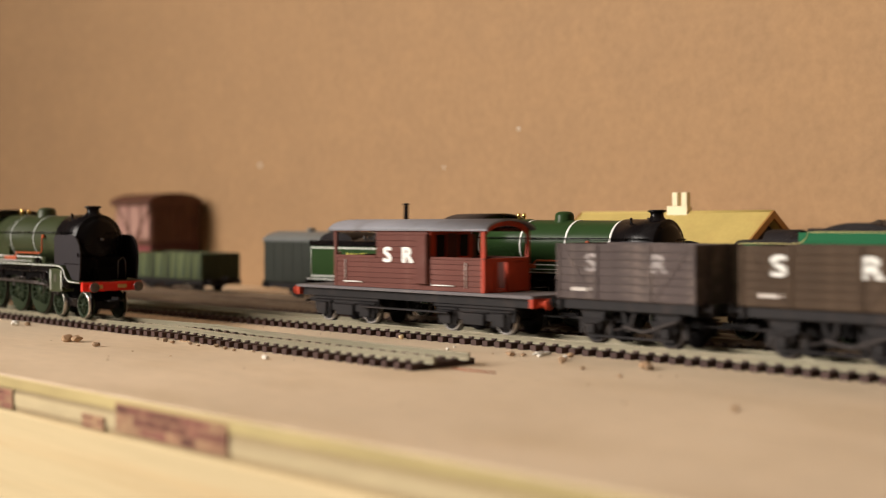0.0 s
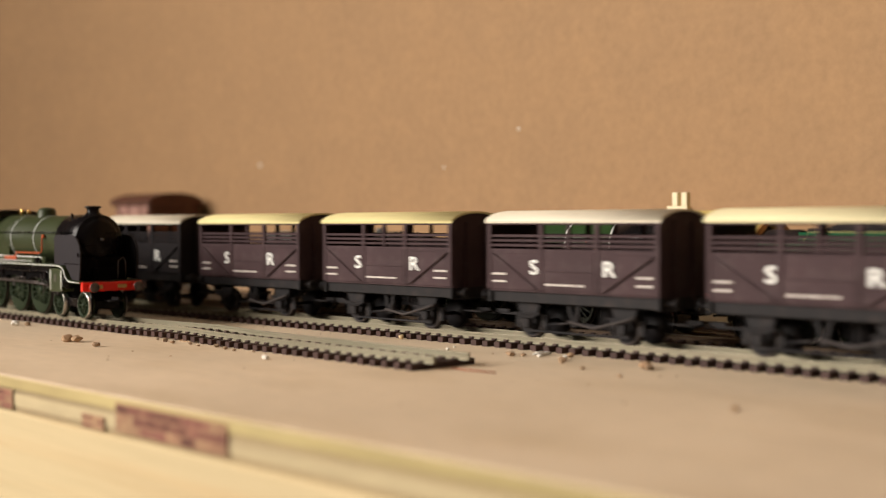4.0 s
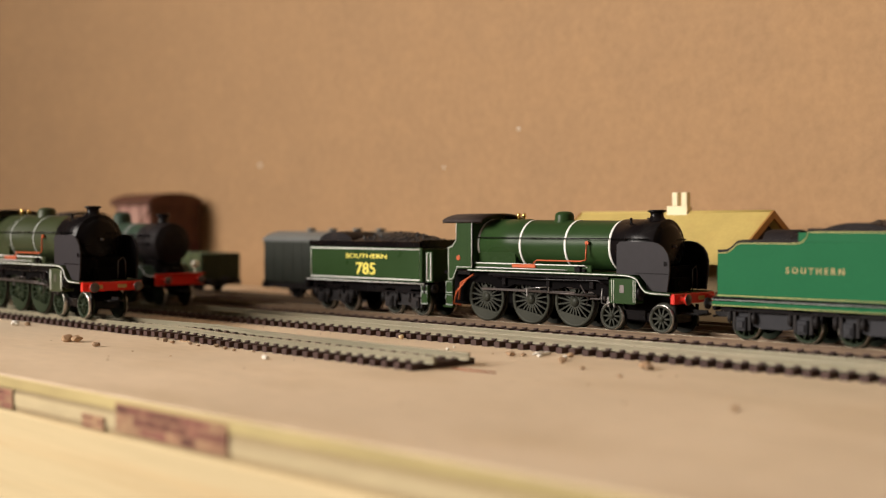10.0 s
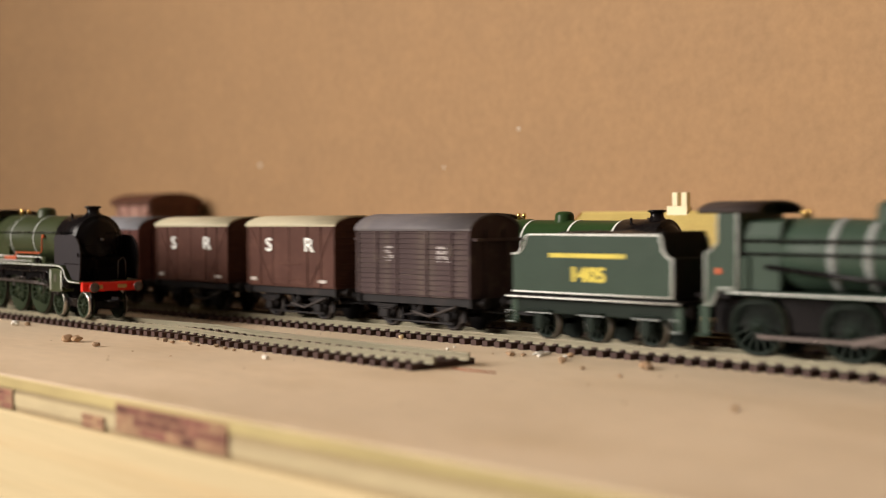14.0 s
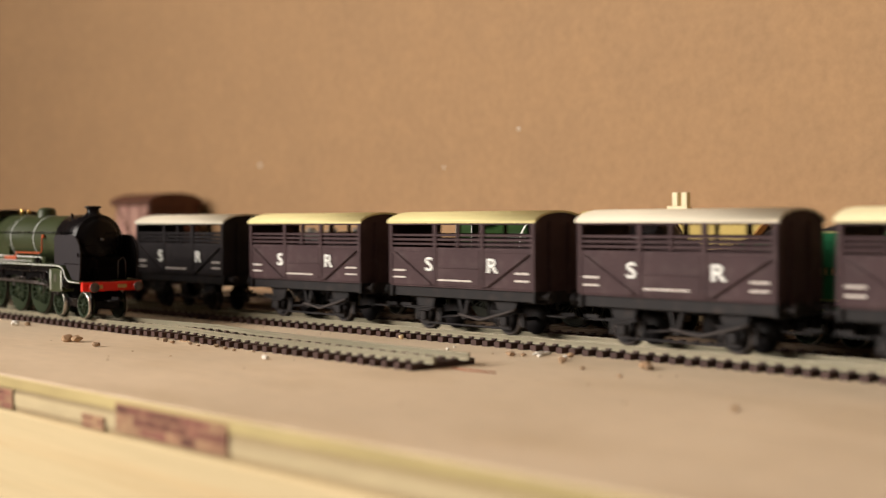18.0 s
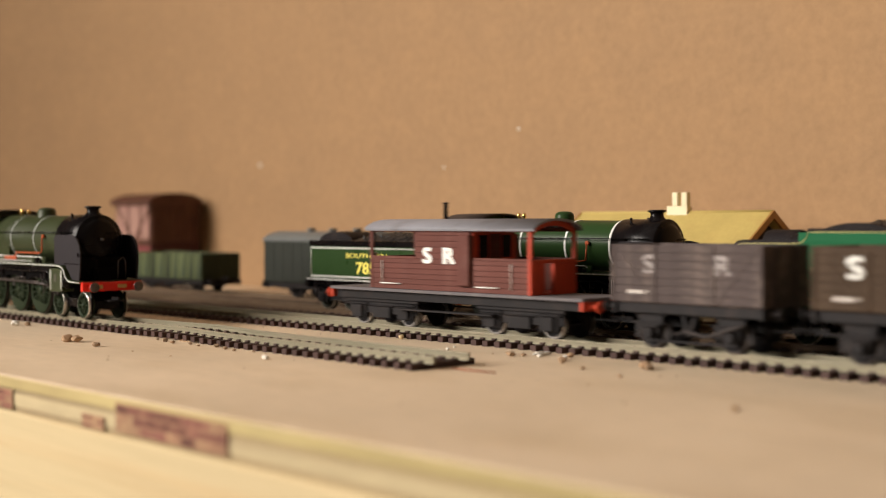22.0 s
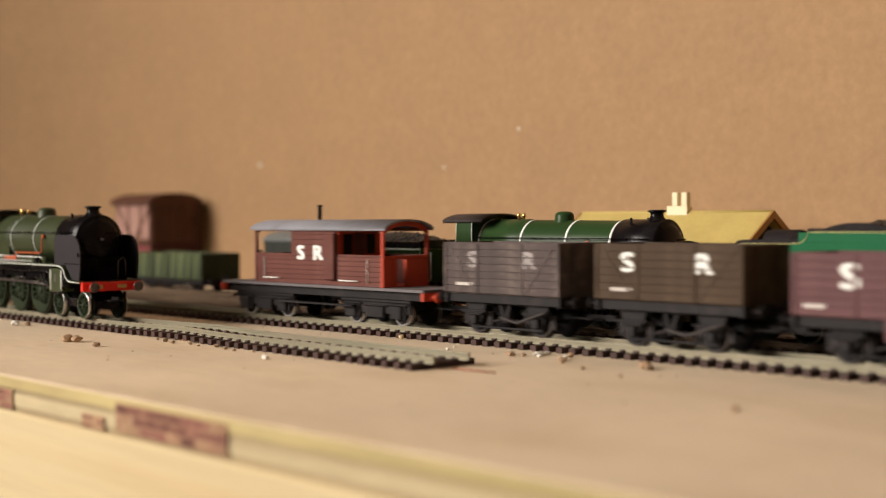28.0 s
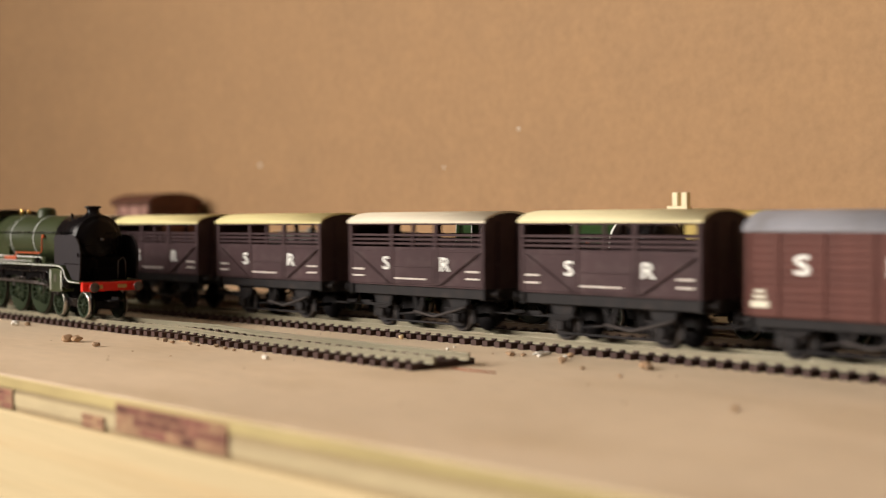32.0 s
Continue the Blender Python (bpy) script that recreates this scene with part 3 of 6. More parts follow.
def end_wall(t, x, w, z0, z1, z2, m, d, ribs=0, thick=1.2):
    """An end with an arched top; ribs: horizontal ones stamped into it."""
    bm = bmesh.new()
    pts = [(-w, z0), (w, z0)] + [(w * math.cos(a), z1 + (z2 - z1) * math.sin(a) ** 1.25) for a in [math.pi * i / 12 for i in range(13)]]
    prism(bm, pts, "x", x, x - d * thick)
    e = part("end", bm, m, t)
    if ribs:
        data = mesh_of("rib", boxes((min(x, x + d * 0.5), max(x, x + d * 0.5), -w + 1, w - 1, -0.45, 0.45), b=0.2), m)
        for i in range(ribs):
            ob = new("rib", data)
            ob.parent, ob.location = e, (0, 0, (z0 + 2 + (z1 - z0 - 2) * i / (ribs - 1)) * MM)
    else:
        for y in (-6, 6):
            part("end_post", boxes((min(x, x + d * 0.9), max(x, x + d * 0.9), y - 0.8, y + 0.8, z0 - 2, z1)), m, t)
    return e


def plank_side(t, h, y, s, z0, z1, n, m, gap=0.28, x0=None, x1=None):
    """A side of n lying planks on a recessed backing."""
    x0, x1 = (-h if x0 is None else x0), (h if x1 is None else x1)
    ys = sorted((y - s * 0.35, y - s * 1.2))
    side = part("side", boxes((x0 + 0.05, x1 - 0.05, ys[0], ys[1], z0, z1), b=0.02), m, t)
    step = (z1 - z0) / n
    yb = sorted((y, y - s * 0.6))
    data = mesh_of("plank", boxes((x0, x1, yb[0], yb[1], gap / 2, step - gap / 2), b=0.1), m)
    for i in range(n):
        ob = new("plank", data)
        ob.parent, ob.location = side, (0, 0, (z0 + i * step) * MM)
    return side


def letters(t, xs, xr, z, size, y=-16.0, m=WHITE, bold=0.03, wide=1.0, label="painted white letter", planks=None):
    joints = ()
    if planks:
        z0, z1, n, gap = planks
        joints = [(j - gap / 2, j + gap / 2) for j in [z0 + (z1 - z0) * i / n for i in range(1, n)] if abs(j - z) < size / 2 + gap]
    for body, x, mm in (("S", xs, m), ("R", xr, m)):
        lettering("letter", body, size, mm, t, (x, y, z), label, bold, wide, joints=joints)


def marks(t, rows, y=-16.06, m=WORNWHITE):
    for x0, x1, z0, z1 in rows:
        part("painted_mark", boxes((x0, x1, y - 0.05, y + 0.05, z0, z1), b=0), m, t, "small unreadable white marking")


def ply_van(name, label, h, roof_m):
    t = thing(name, label, "goods van")
    z0, z1, z2 = 16.6, 47.5, 52.3
    part("floor", boxes((-h, h, -15.4, 15.4, z0 - 0.6, z0 + 0.8)), VANBROWN, t)
    for s in (-1, 1):
        ys = sorted((s * 15.7, s * 14.6))
        part("side", boxes((-h, h, ys[0], ys[1], z0, z1 + 0.6), b=0.1), VANBROWN, t)
        yd = sorted((s * 15.7, s * 16.0))
        d = part("door", boxes((-13.5, -0.25, yd[0], yd[1], z0 + 0.6, z1 - 0.8), (0.25, 13.5, yd[0], yd[1], z0 + 0.6, z1 - 0.8), b=0.08), VANBROWN, t)
        yr = sorted((s * 15.95, s * 16.3))
        part("door_bar", boxes((-9, 9, yr[0], yr[1], 27.2, 28.3), (-9, 9, yr[0], yr[1], 19.6, 20.3), (-2.4, 2.4, yr[0], yr[1], 24.2, 25.6)), VANBROWN, d)
        yp = sorted((s * 15.7, s * 16.25))
        for x in (-h + 0.7, -25, -14.2, 14.2, 25, h - 0.7):
            part("side_post", boxes((x - 0.65, x + 0.65, yp[0], yp[1], z0, z1)), VANBROWN, t)
        for g in (-1, 1):
            bm = bmesh.new()
            prism(bm, [(g * 15.2, z0 + 0.8), (g * 17.4, z0 + 0.8), (g * (h - 1.4), z1 - 1.2), (g * (h - 3.4), z1 - 1.2)], "y", s * 15.7, s * 16.1)
            part("diagonal_brace", bm, VANBROWN, t)
        end_wall(t, s * h, 15.7, z0, z1, z2 - 0.8, VANBROWN, s, 10)
    arched_roof(t, h + 0.9, 16.6, z1 + 0.1, z2, roof_m)
    letters(t, -17.1, 16.2, 37.5, 6.9, -16.15, bold=0.022, wide=1.28)
    marks(t, [(-33, -28, 18.6, 20.4), (24, 30, 18.6, 20.2)], -16.2)
    underframe(t, h, (-20, 20), 12.2, 16.0)
    return t


def plank_van(name, label, h, m, roof_m, n, worn=False, yellow=False):
    t = thing(name, label, "goods van")
    z0, z1, z2 = 15.4, 45.6, 52.8
    part("floor", boxes((-h, h, -15.2, 15.2, z0 - 0.6, z0 + 0.8)), m, t)
    for s in (-1, 1):
        plank_side(t, h, s * 15.8, s, z0, z1, n, m, 0.55 if worn else 0.1)
        yp = sorted((s * 15.8, s * 16.4))
        for x in (-h + 0.8, -24, -10, 10, 26, h - 0.8) if worn else (-h + 0.8, -24.5, -7, 11, 26.5, h - 0.8):
            part("side_post", boxes((x - 0.9, x + 0.9, yp[0], yp[1], z0, z1)), m, t)
        end_wall(t, s * h, 15.6, z0, z1, z2 - 0.8, m, s, 0)
        if worn:
            part("end_hood", boxes((min(s * h, s * (h + 3)), max(s * h, s * (h + 3)), -15, 15, 40.2, 41.6), b=0.2), m, t)
    arched_roof(t, h + 0.9, 16.7, z1 + 0.1, z2, roof_m)
    letters(t, -15.0 if not worn else -15.2, 19.7 if not worn else 20.6, 33.5 if not worn else 34.3, 7.1 if not worn else 6.9, -15.85, WHITE if not worn else FADED, 0.028 if not worn else 0.04, 1.3, planks=(z0, z1, n, 0.75) if worn else None)
    if yellow:
        marks(t, [(-35, -28, 18.2, 20.6), (-34, -29, 21.4, 22.6), (-33.5, -29.5, 23.4, 24.6)], -15.95, PALE)
        marks(t, [(17, 23, 18.0, 19.0)], -15.95)
    underframe(t, h, (-20.5, 20.5), 11.2, 15.0)
    return t


def cattle_wagon(name, label, m, roof_m):
    t = thing(name, label, "cattle wagon")
    h, z0, zm, z1, z2 = 44.8, 20.2, 37.4, 48.9, 53.6
    part("floor", boxes((-h, h, -15.2, 15.2, z0 - 0.8, z0 + 0.6)), m, t)
    for s in (-1, 1):
        def yy(a, b):
            return sorted((s * a, s * b))
        y0, y1 = yy(15.6, 14.6)
        part("side", boxes((-h, h, y0, y1, z0, zm), b=0.12), m, t)
        y0, y1 = yy(15.8, 14.4)
        part("cant_rail", boxes((-h, h, y0, y1, z1 - 1.4, z1 + 0.4), b=0.1), m, t)
        for x in (-h + 0.9, -14.6, -0.1, 14.6, h - 0.9):
            y0, y1 = yy(16.0, 14.4)
            if x == -0.1:
                part("post", boxes((x - 0.7, x + 0.7, y0, y1, zm, z1)), m, t)
            else:
                part("post", boxes((x - 1.1, x + 1.1, y0, y1, z0, z1)), m, t)
        y0, y1 = yy(15.5, 14.7)
        slat = mesh_of("slat", boxes((-h + 1.5, h - 1.5, y0, y1, -0.55, 0.55), b=0.1), m)
        for z in (38.9, 40.9, 42.9):
            ob = new("slat", slat)
            ob.parent, ob.location = t, (0, 0, z * MM)
        y0, y1 = yy(15.9, 15.5)
        part("ramp_door", boxes((-13.2, 13.2, y0, y1, z0 + 0.8, zm - 1), b=0.1), m, t)
        y0, y1 = yy(16.2, 15.8)
        part("door_bar", boxes((-13, 13, y0, y1, 28.2, 28.8)), m, t)
        for g in (-1, 1):
            bm = bmesh.new()
            prism(bm, [(g * 16.2, z0 + 0.6), (g * 18.6, z0 + 0.6), (g * (h - 2), zm - 2.2), (g * (h - 4.4), zm - 2.2)], "y", s * 15.6, s * 16.7)
            part("diagonal_brace", bm, m, t)
        for xa, xb in ((-h + 2, -15.8), (15.8, h - 2)):
            part("top_rail", boxes((xa, xb, *yy(15.78, 15.6), 35.4, 36.2), b=0.05), m, t)
        end_wall(t, s * h, 15.5, z0, z1, z2 - 0.8, m, s, 0)
    arched_roof(t, h + 1.0, 16.5, z1 + 0.2, z2, roof_m)
    letters(t, -18.2, 20.8, 29.9, 6.2, -16.05, bold=0.02, wide=1.22)
    marks(t, [(-42, -34, 26.3, 27.2), (-42, -34, 23.2, 24.0), (34, 42, 26.5, 27.4), (34, 42, 23.4, 24.2), (-12.5, 8.5, 22.5, 23.3)], -16.0)
    underframe(t, h, (-25, 25), 15.0, 19.6, 6.4)
    return t


def open_wagon(name, label, h, m, n, z0, z1, worn=False, category="open wagon", bar=False, xs=-15.5, xr=14.0, zl=33.0, size=7.0):
    t = thing(name, label, category)
    part("floor", boxes((-h, h, -15, 15, z0 - 0.4, z0 + 0.8)), m, t)
    for s in (-1, 1):
        plank_side(t, h, s * 15.8, s, z0, z1, n, m, 0.3 if worn else 0.15)
        yp = sorted((s * 15.8, s * 16.3))
        for x in (-13, 13):
            part("door_strap", boxes((x - 0.6, x + 0.6, yp[0], yp[1], z0, z1 - 0.3)), m, t)
        for x in (-h + 0.8, h - 0.8):
            part("corner_plate", boxes((x - 0.8, x + 0.8, yp[0], yp[1] - 0.1, z0, z1)), m, t)
        x0, x1 = sorted((s * h, s * (h - 1.2)))
        part("end", boxes((x0, x1, -15.6, 15.6, z0, z1)), m, t)
        xp = sorted((s * h, s * (h + 1.0)))
        for y in (-7, 7):
            part("end_post", boxes((xp[0], xp[1], y - 0.9, y + 0.9, z0 - 2, z1 - 0.6)), m, t)
        for g in (-1, 1):
            if bar:
                continue
            bm = bmesh.new()
            prism(bm, [(g * 14, z0 + 0.5), (g * 15.4, z0 + 0.5), (g * (h - 2), z1 - 1), (g * (h - 3.6), z1 - 1)], "y", s * 15.8, s * 16.05)
            part("diagonal_brace", bm, m, t)
    letters(t, xs, xr, zl, size, -15.85, FADED if worn else WHITE, 0.045, 1.25, planks=(z0, z1, n, 0.4) if worn or not bar else None)
    if bar:
        marks(t, [(-32, -24, z0 + 2.6, z0 + 4.0), (22, 33, z0 + 2.8, z0 + 4.2), (20, 32, z0 + 1.0, z0 + 1.8)], -15.9)
        part("door_stop", boxes((-2.2, 2.2, -16.4, -14.8, 9, z0)), m, t)
    else:
        marks(t, [(-26, -16, z0 + 3.2, z0 + 4.6)], -15.9)
    underframe(t, h, (-18, 18), z0 - 4.2, z0 - 0.4, 6.2)
    return t


def brake_van(name, label):
    """Origin under the middle of the footplate, 159 long."""
    t = thing(name, label, "brake van")
    h = 79.5
    b0, b1 = -51.0, 51.0        # body
    z0, zw, z1, z2 = 17.8, 32.2, 45.4, 50.2
    part("footplate", boxes((-h, h, -16, 16, 16.4, 17.8)), ROOFDARK, t, "dusty dark footplate")
    for s in (-1, 1):
        y0, y1 = sorted((s * 11.6, s * 13.6))
        part("solebar", boxes((-h + 2, h - 2, y0, y1, 12.4, 16.4)), FRAME, t)
        x0, x1 = sorted((s * h, s * (h - 1.8)))
        part("headstock", boxes((x0, x1, -15.8, 15.8, 12.6, 16.6)), BRAKERED, t, "red painted headstock")
        for y in (-11.4, 11.4):
            buffer(t, s * h, y, 14.4, s, BRAKERED)
        coupling(t, s * h, s)
        part("step_board", boxes((-30, 30, min(s * 14, s * 17), max(s * 14, s * 17), 8.2, 9.0)), FRAME, t)

        def yy(a, b, s=s):
            return sorted((s * a, s * b))
        # lower sides in planks, cabin full height
        plank_side(t, h, s * 14.6, s, z0, zw, 6, BRAKEBROWN, 0.25, b0, b1)
        plank_side(t, h, s * 14.6, s, zw, z1, 5, BRAKEBROWN, 0.25, -20, 15.0)
        y0, y1 = yy(14.9, 13.6)
        part("waist_rail", boxes((b0, -20, y0, y1, zw - 0.3, zw + 0.9)), BRAKEBROWN, t)
        part("waist_rail", boxes((17.5, b1, y0, y1, zw - 0.3, zw + 0.9)), BRAKEBROWN, t)
        part("cant_rail", boxes((b0, b1, y0, y1, z1 - 1.0, z1 + 0.5)), BRAKEBROWN, t)
        for x in (b0 + 0.9, b1 - 0.9):
            part("corner_post", boxes((x - 0.9, x + 0.9, y0, y1, z0, z1)), BRAKERED if x > 0 else BRAKEBROWN, t)
        part("ducket", boxes((8.8, 16.2, *yy(16.6, 13.2), 20.5, z1 - 2.2), b=0.5), BRAKEBROWN, t, "projecting side lookout")
        for x in (-42, 40):
            bm = bmesh.new()
            tube(bm, [(x, s * 15.3, 19.5), (x, s * 15.3, 31)], 0.28)
            part("handrail", bm, WORNWHITE, t, "upright white handrail")
        for x in (-36, 26):
            bm = bmesh.new()
            tube(bm, [(x - 7, s * 15.4, 20.4), (x + 7, s * 15.4, 20.4)], 0.3)
            part("handrail", bm, WHITE, t, "low white handrail")
        # cabin bulkhead, then the open veranda's end
        xb = -20 if s < 0 else 15.5
        xs = sorted((xb, xb + 1))
        bh = part("bulkhead", boxes((xs[0], xs[1], -13.4, 13.4, z0, z1)), BRAKERED, t, "bright red inner wall")
        xo = xs[1] if s > 0 else xs[0]
        part("bulkhead_window", boxes((xo - 0.2, xo + 0.2, -10.5, -4.5, 33, 43), (xo - 0.2, xo + 0.2, 4.5, 10.5, 33, 43), b=0.05), MATTBLACK, bh, "dark window in the inner wall")
        part("bulkhead_door", boxes((xo - 0.3, xo + 0.3, -3.6, 3.6, z0 + 0.6, 43.5), b=0.1), BRAKEBROWN, bh, "brown inner door")
        xe = b0 if s < 0 else b1
        xs = sorted((xe, xe - s * 1.2))
        red = BRAKERED if s > 0 else BRAKEBROWN
        part("end_panel", boxes((xs[0], xs[1], -13.8, -7.5, z0, zw - 1)), red, t)
        part("end_panel", boxes((xs[0], xs[1], 0.5, 13.8, z0, zw - 1)), red, t)
        part("end_rail", boxes((xs[0], xs[1] + 0.3, -13.9, 13.9, zw - 1, zw + 0.6)), red, t)
        for y in (-7.5, 0.5):
            part("end_post", boxes((xs[0] - 0.2, xs[1] + 0.4, y - 1.0, y + 1.0, z0, zw)), red, t)
        part("end_arch", made(prism, [(y * 0.9, z) for y, z in roof_arc(0, 15, z1, z2 - 0.7, 2.4)], "x", xs[0], xs[1]), BRAKERED if s > 0 else BRAKEBROWN, t)
        for x in (-45.5, 42.3):
            bf = part("bogie_frame", boxes((x - 24, x + 24, *yy(10.6, 12.0), 5.4, 12.2), (x - 6.5, x + 6.5, *yy(10.8, 13.4), 3.6, 8.8), (x - 25, x + 25, *yy(10.6, 12.8), 10.8, 12.4), (x - 9, x + 9, *yy(12.0, 13.2), 8.9, 9.6), b=0.3), FRAME, t)
            for e in (-16.3, 16.3):
                part("axlebox", boxes((x + e - 3.4, x + e + 3.4, *yy(11.6, 14.2), 3.4, 9.4), (x + e - 5.4, x + e - 3.8, *yy(11.8, 13.0), 2.6, 10.4), (x + e + 3.8, x + e + 5.4, *yy(11.8, 13.0), 2.6, 10.4), (x + e - 6.5, x + e + 6.5, *yy(11.8, 13.2), 9.4, 10.6), b=0.4), FRAME, bf)
    arched_roof(t, 53.5, 16.0, z1 + 0.3, z2, ROOFGREY, "grey arched roof")
    bm = bmesh.new()
    lathe(bm, [(1.1, z2 - 1), (1.1, z2 + 6.8), (1.5, z2 + 6.9), (1.5, z2 + 7.6), (0.8, z2 + 7.6)], at=(-14.7, 0, 0), n=12)
    part("stove_pipe", bm, MATTBLACK, t, "dark stove chimney pipe")
    part("cabin_floor", boxes((b0, b1, -13.4, 13.4, z0, z0 + 0.6)), BRAKERED, t)
    for x in (-61.7, -29.3, 25.8, 58.9):
        wheelset(t, x, 6.0, True)
    letters(t, -12.0, 1.6, 33.7, 7.2, -14.65, bold=0.055, wide=1.2)
    lamp = part("tail_lamp", boxes((b0 - 2.6, b0 - 0.2, -12.5, -9.5, 30, 34.5), b=0.4), PALE, t, "pale tail lamp")
    return t


# ---- engines and tenders ----
SPOKES = {}

def spoked(t, name, x, y, r, n, m, weight=0.0, tyre=STEEL, crank=True):
    """One spoked wheel, its outer face at y."""
    s = -1 if y < 0 else 1
    bm = bmesh.new()
    lathe(bm, [(r - 0.05, s * -1.9), (r - 0.05, s * 0.0), (r - 1.5, s * 0.0), (r - 1.5, s * -1.9), (r - 0.05, s * -1.9)], axis="y", n=36, caps=False)
    lathe(bm, [(r + 0.8, s * -2.6), (r + 0.8, s * -1.9), (r - 1.5, s * -1.9), (r - 1.5, s * -2.6)], axis="y", n=36, caps=True)
    lathe(bm, [(r * 0.2, s * -2.2), (r * 0.2, s * 0.35), (0.01, s * 0.45)], axis="y", n=14)
    if weight:
        a0 = 205
        outer = ring(0, 0, r - 1.3, 9, a0, a0 + weight)
        prism(bm, outer, "y", s * -1.4, s * 0.05)
    if crank:
        prism(bm, ring(0, r * 0.4, 1.5, 10), "y", s * -0.5, s * 0.8)
    bmesh.ops.recalc_face_normals(bm, faces=bm.faces[:])
    w = part(name, bm, m, t, "", (x, y, r))
    key = (r, s, m.name)
    if key not in SPOKES:
        sb = bmesh.new()
        prism(sb, [(-0.45, r * 0.15), (0.45, r * 0.15), (0.3, r - 1.3), (-0.3, r - 1.3)], "y", s * -1.2, s * -0.15)
        SPOKES[key] = mesh_of("spoke", sb, m)
    for i in range(n):
        ob = new("spoke", SPOKES[key])
        ob.parent, ob.rotation_euler = w, (0, 2 * math.pi * (i + 0.5) / n, 0)
    tb = bmesh.new()
    rim = [(r - 0.3, s * 0.06)] if tyre.name == "steel" else []
    lathe(tb, [(r, s * -1.9), (r + 0.02, s * -0.02)] + rim, axis="y", n=40, caps=False)
    part("tyre", tb, tyre, w, "bare metal tyre")
    return w


def pair(t, name, x, r, n, m, weight=0.0, rolls=False, crank=True, tyre=None):
    for y in (-9.9, 9.9):
        w = spoked(t, name, x, y, r, n, m, weight, tyre or (DULLSTEEL if crank else STEEL), crank)
        if rolls:
            ROLL.append((w, r, (x, y, r)))
    bm = bmesh.new()
    lathe(bm, [(1.2, -8), (1.2, 8)], axis="y", n=8)
    part("axle", bm, BLACK, t, "", (x, 0, r))


def band(t, x, r, z, m=WHITE, w=0.55, r2=None):
    bm = bmesh.new()
    lathe(bm, [(r + 0.02, x - w), (r + 0.14, x - w), ((r2 or r) + 0.14, x + w), ((r2 or r) + 0.02, x + w)], at=(0, 0, z), axis="x", n=40, caps=False)
    part("boiler_band", bm, m, t, "thin white boiler band")


def chimney(t, x, z0, z1, r=2.9):
    bm = bmesh.new()
    h = z1 - z0
    lathe(bm, [(r * 1.75, z0 - 1.2), (r * 1.35, z0 + 0.4), (r * 1.02, z0 + h * 0.3), (r * 0.95, z0 + h * 0.62), (r * 1.0, z0 + h * 0.72), (r * 1.38, z0 + h * 0.8), (r * 1.42, z0 + h * 0.92), (r * 1.1, z1), (r * 0.8, z1), (r * 0.75, z0 + h * 0.5)], at=(x, 0, 0), n=24, caps=False)
    part("chimney", bm, BLACK, t, "black lipped chimney")


def dome(t, x, z0, z1, r, m):
    bm = bmesh.new()
    h = z1 - z0
    lathe(bm, [(r * 1.25, z0 - 1.2), (r * 1.02, z0 + h * 0.15), (r, z0 + h * 0.55), (r * 0.93, z0 + h * 0.78), (r * 0.7, z0 + h * 0.94), (r * 0.3, z1), (0.02, z1)], at=(x, 0, 0), n=24, caps=False)
    part("dome", bm, m, t, "rounded steam dome")


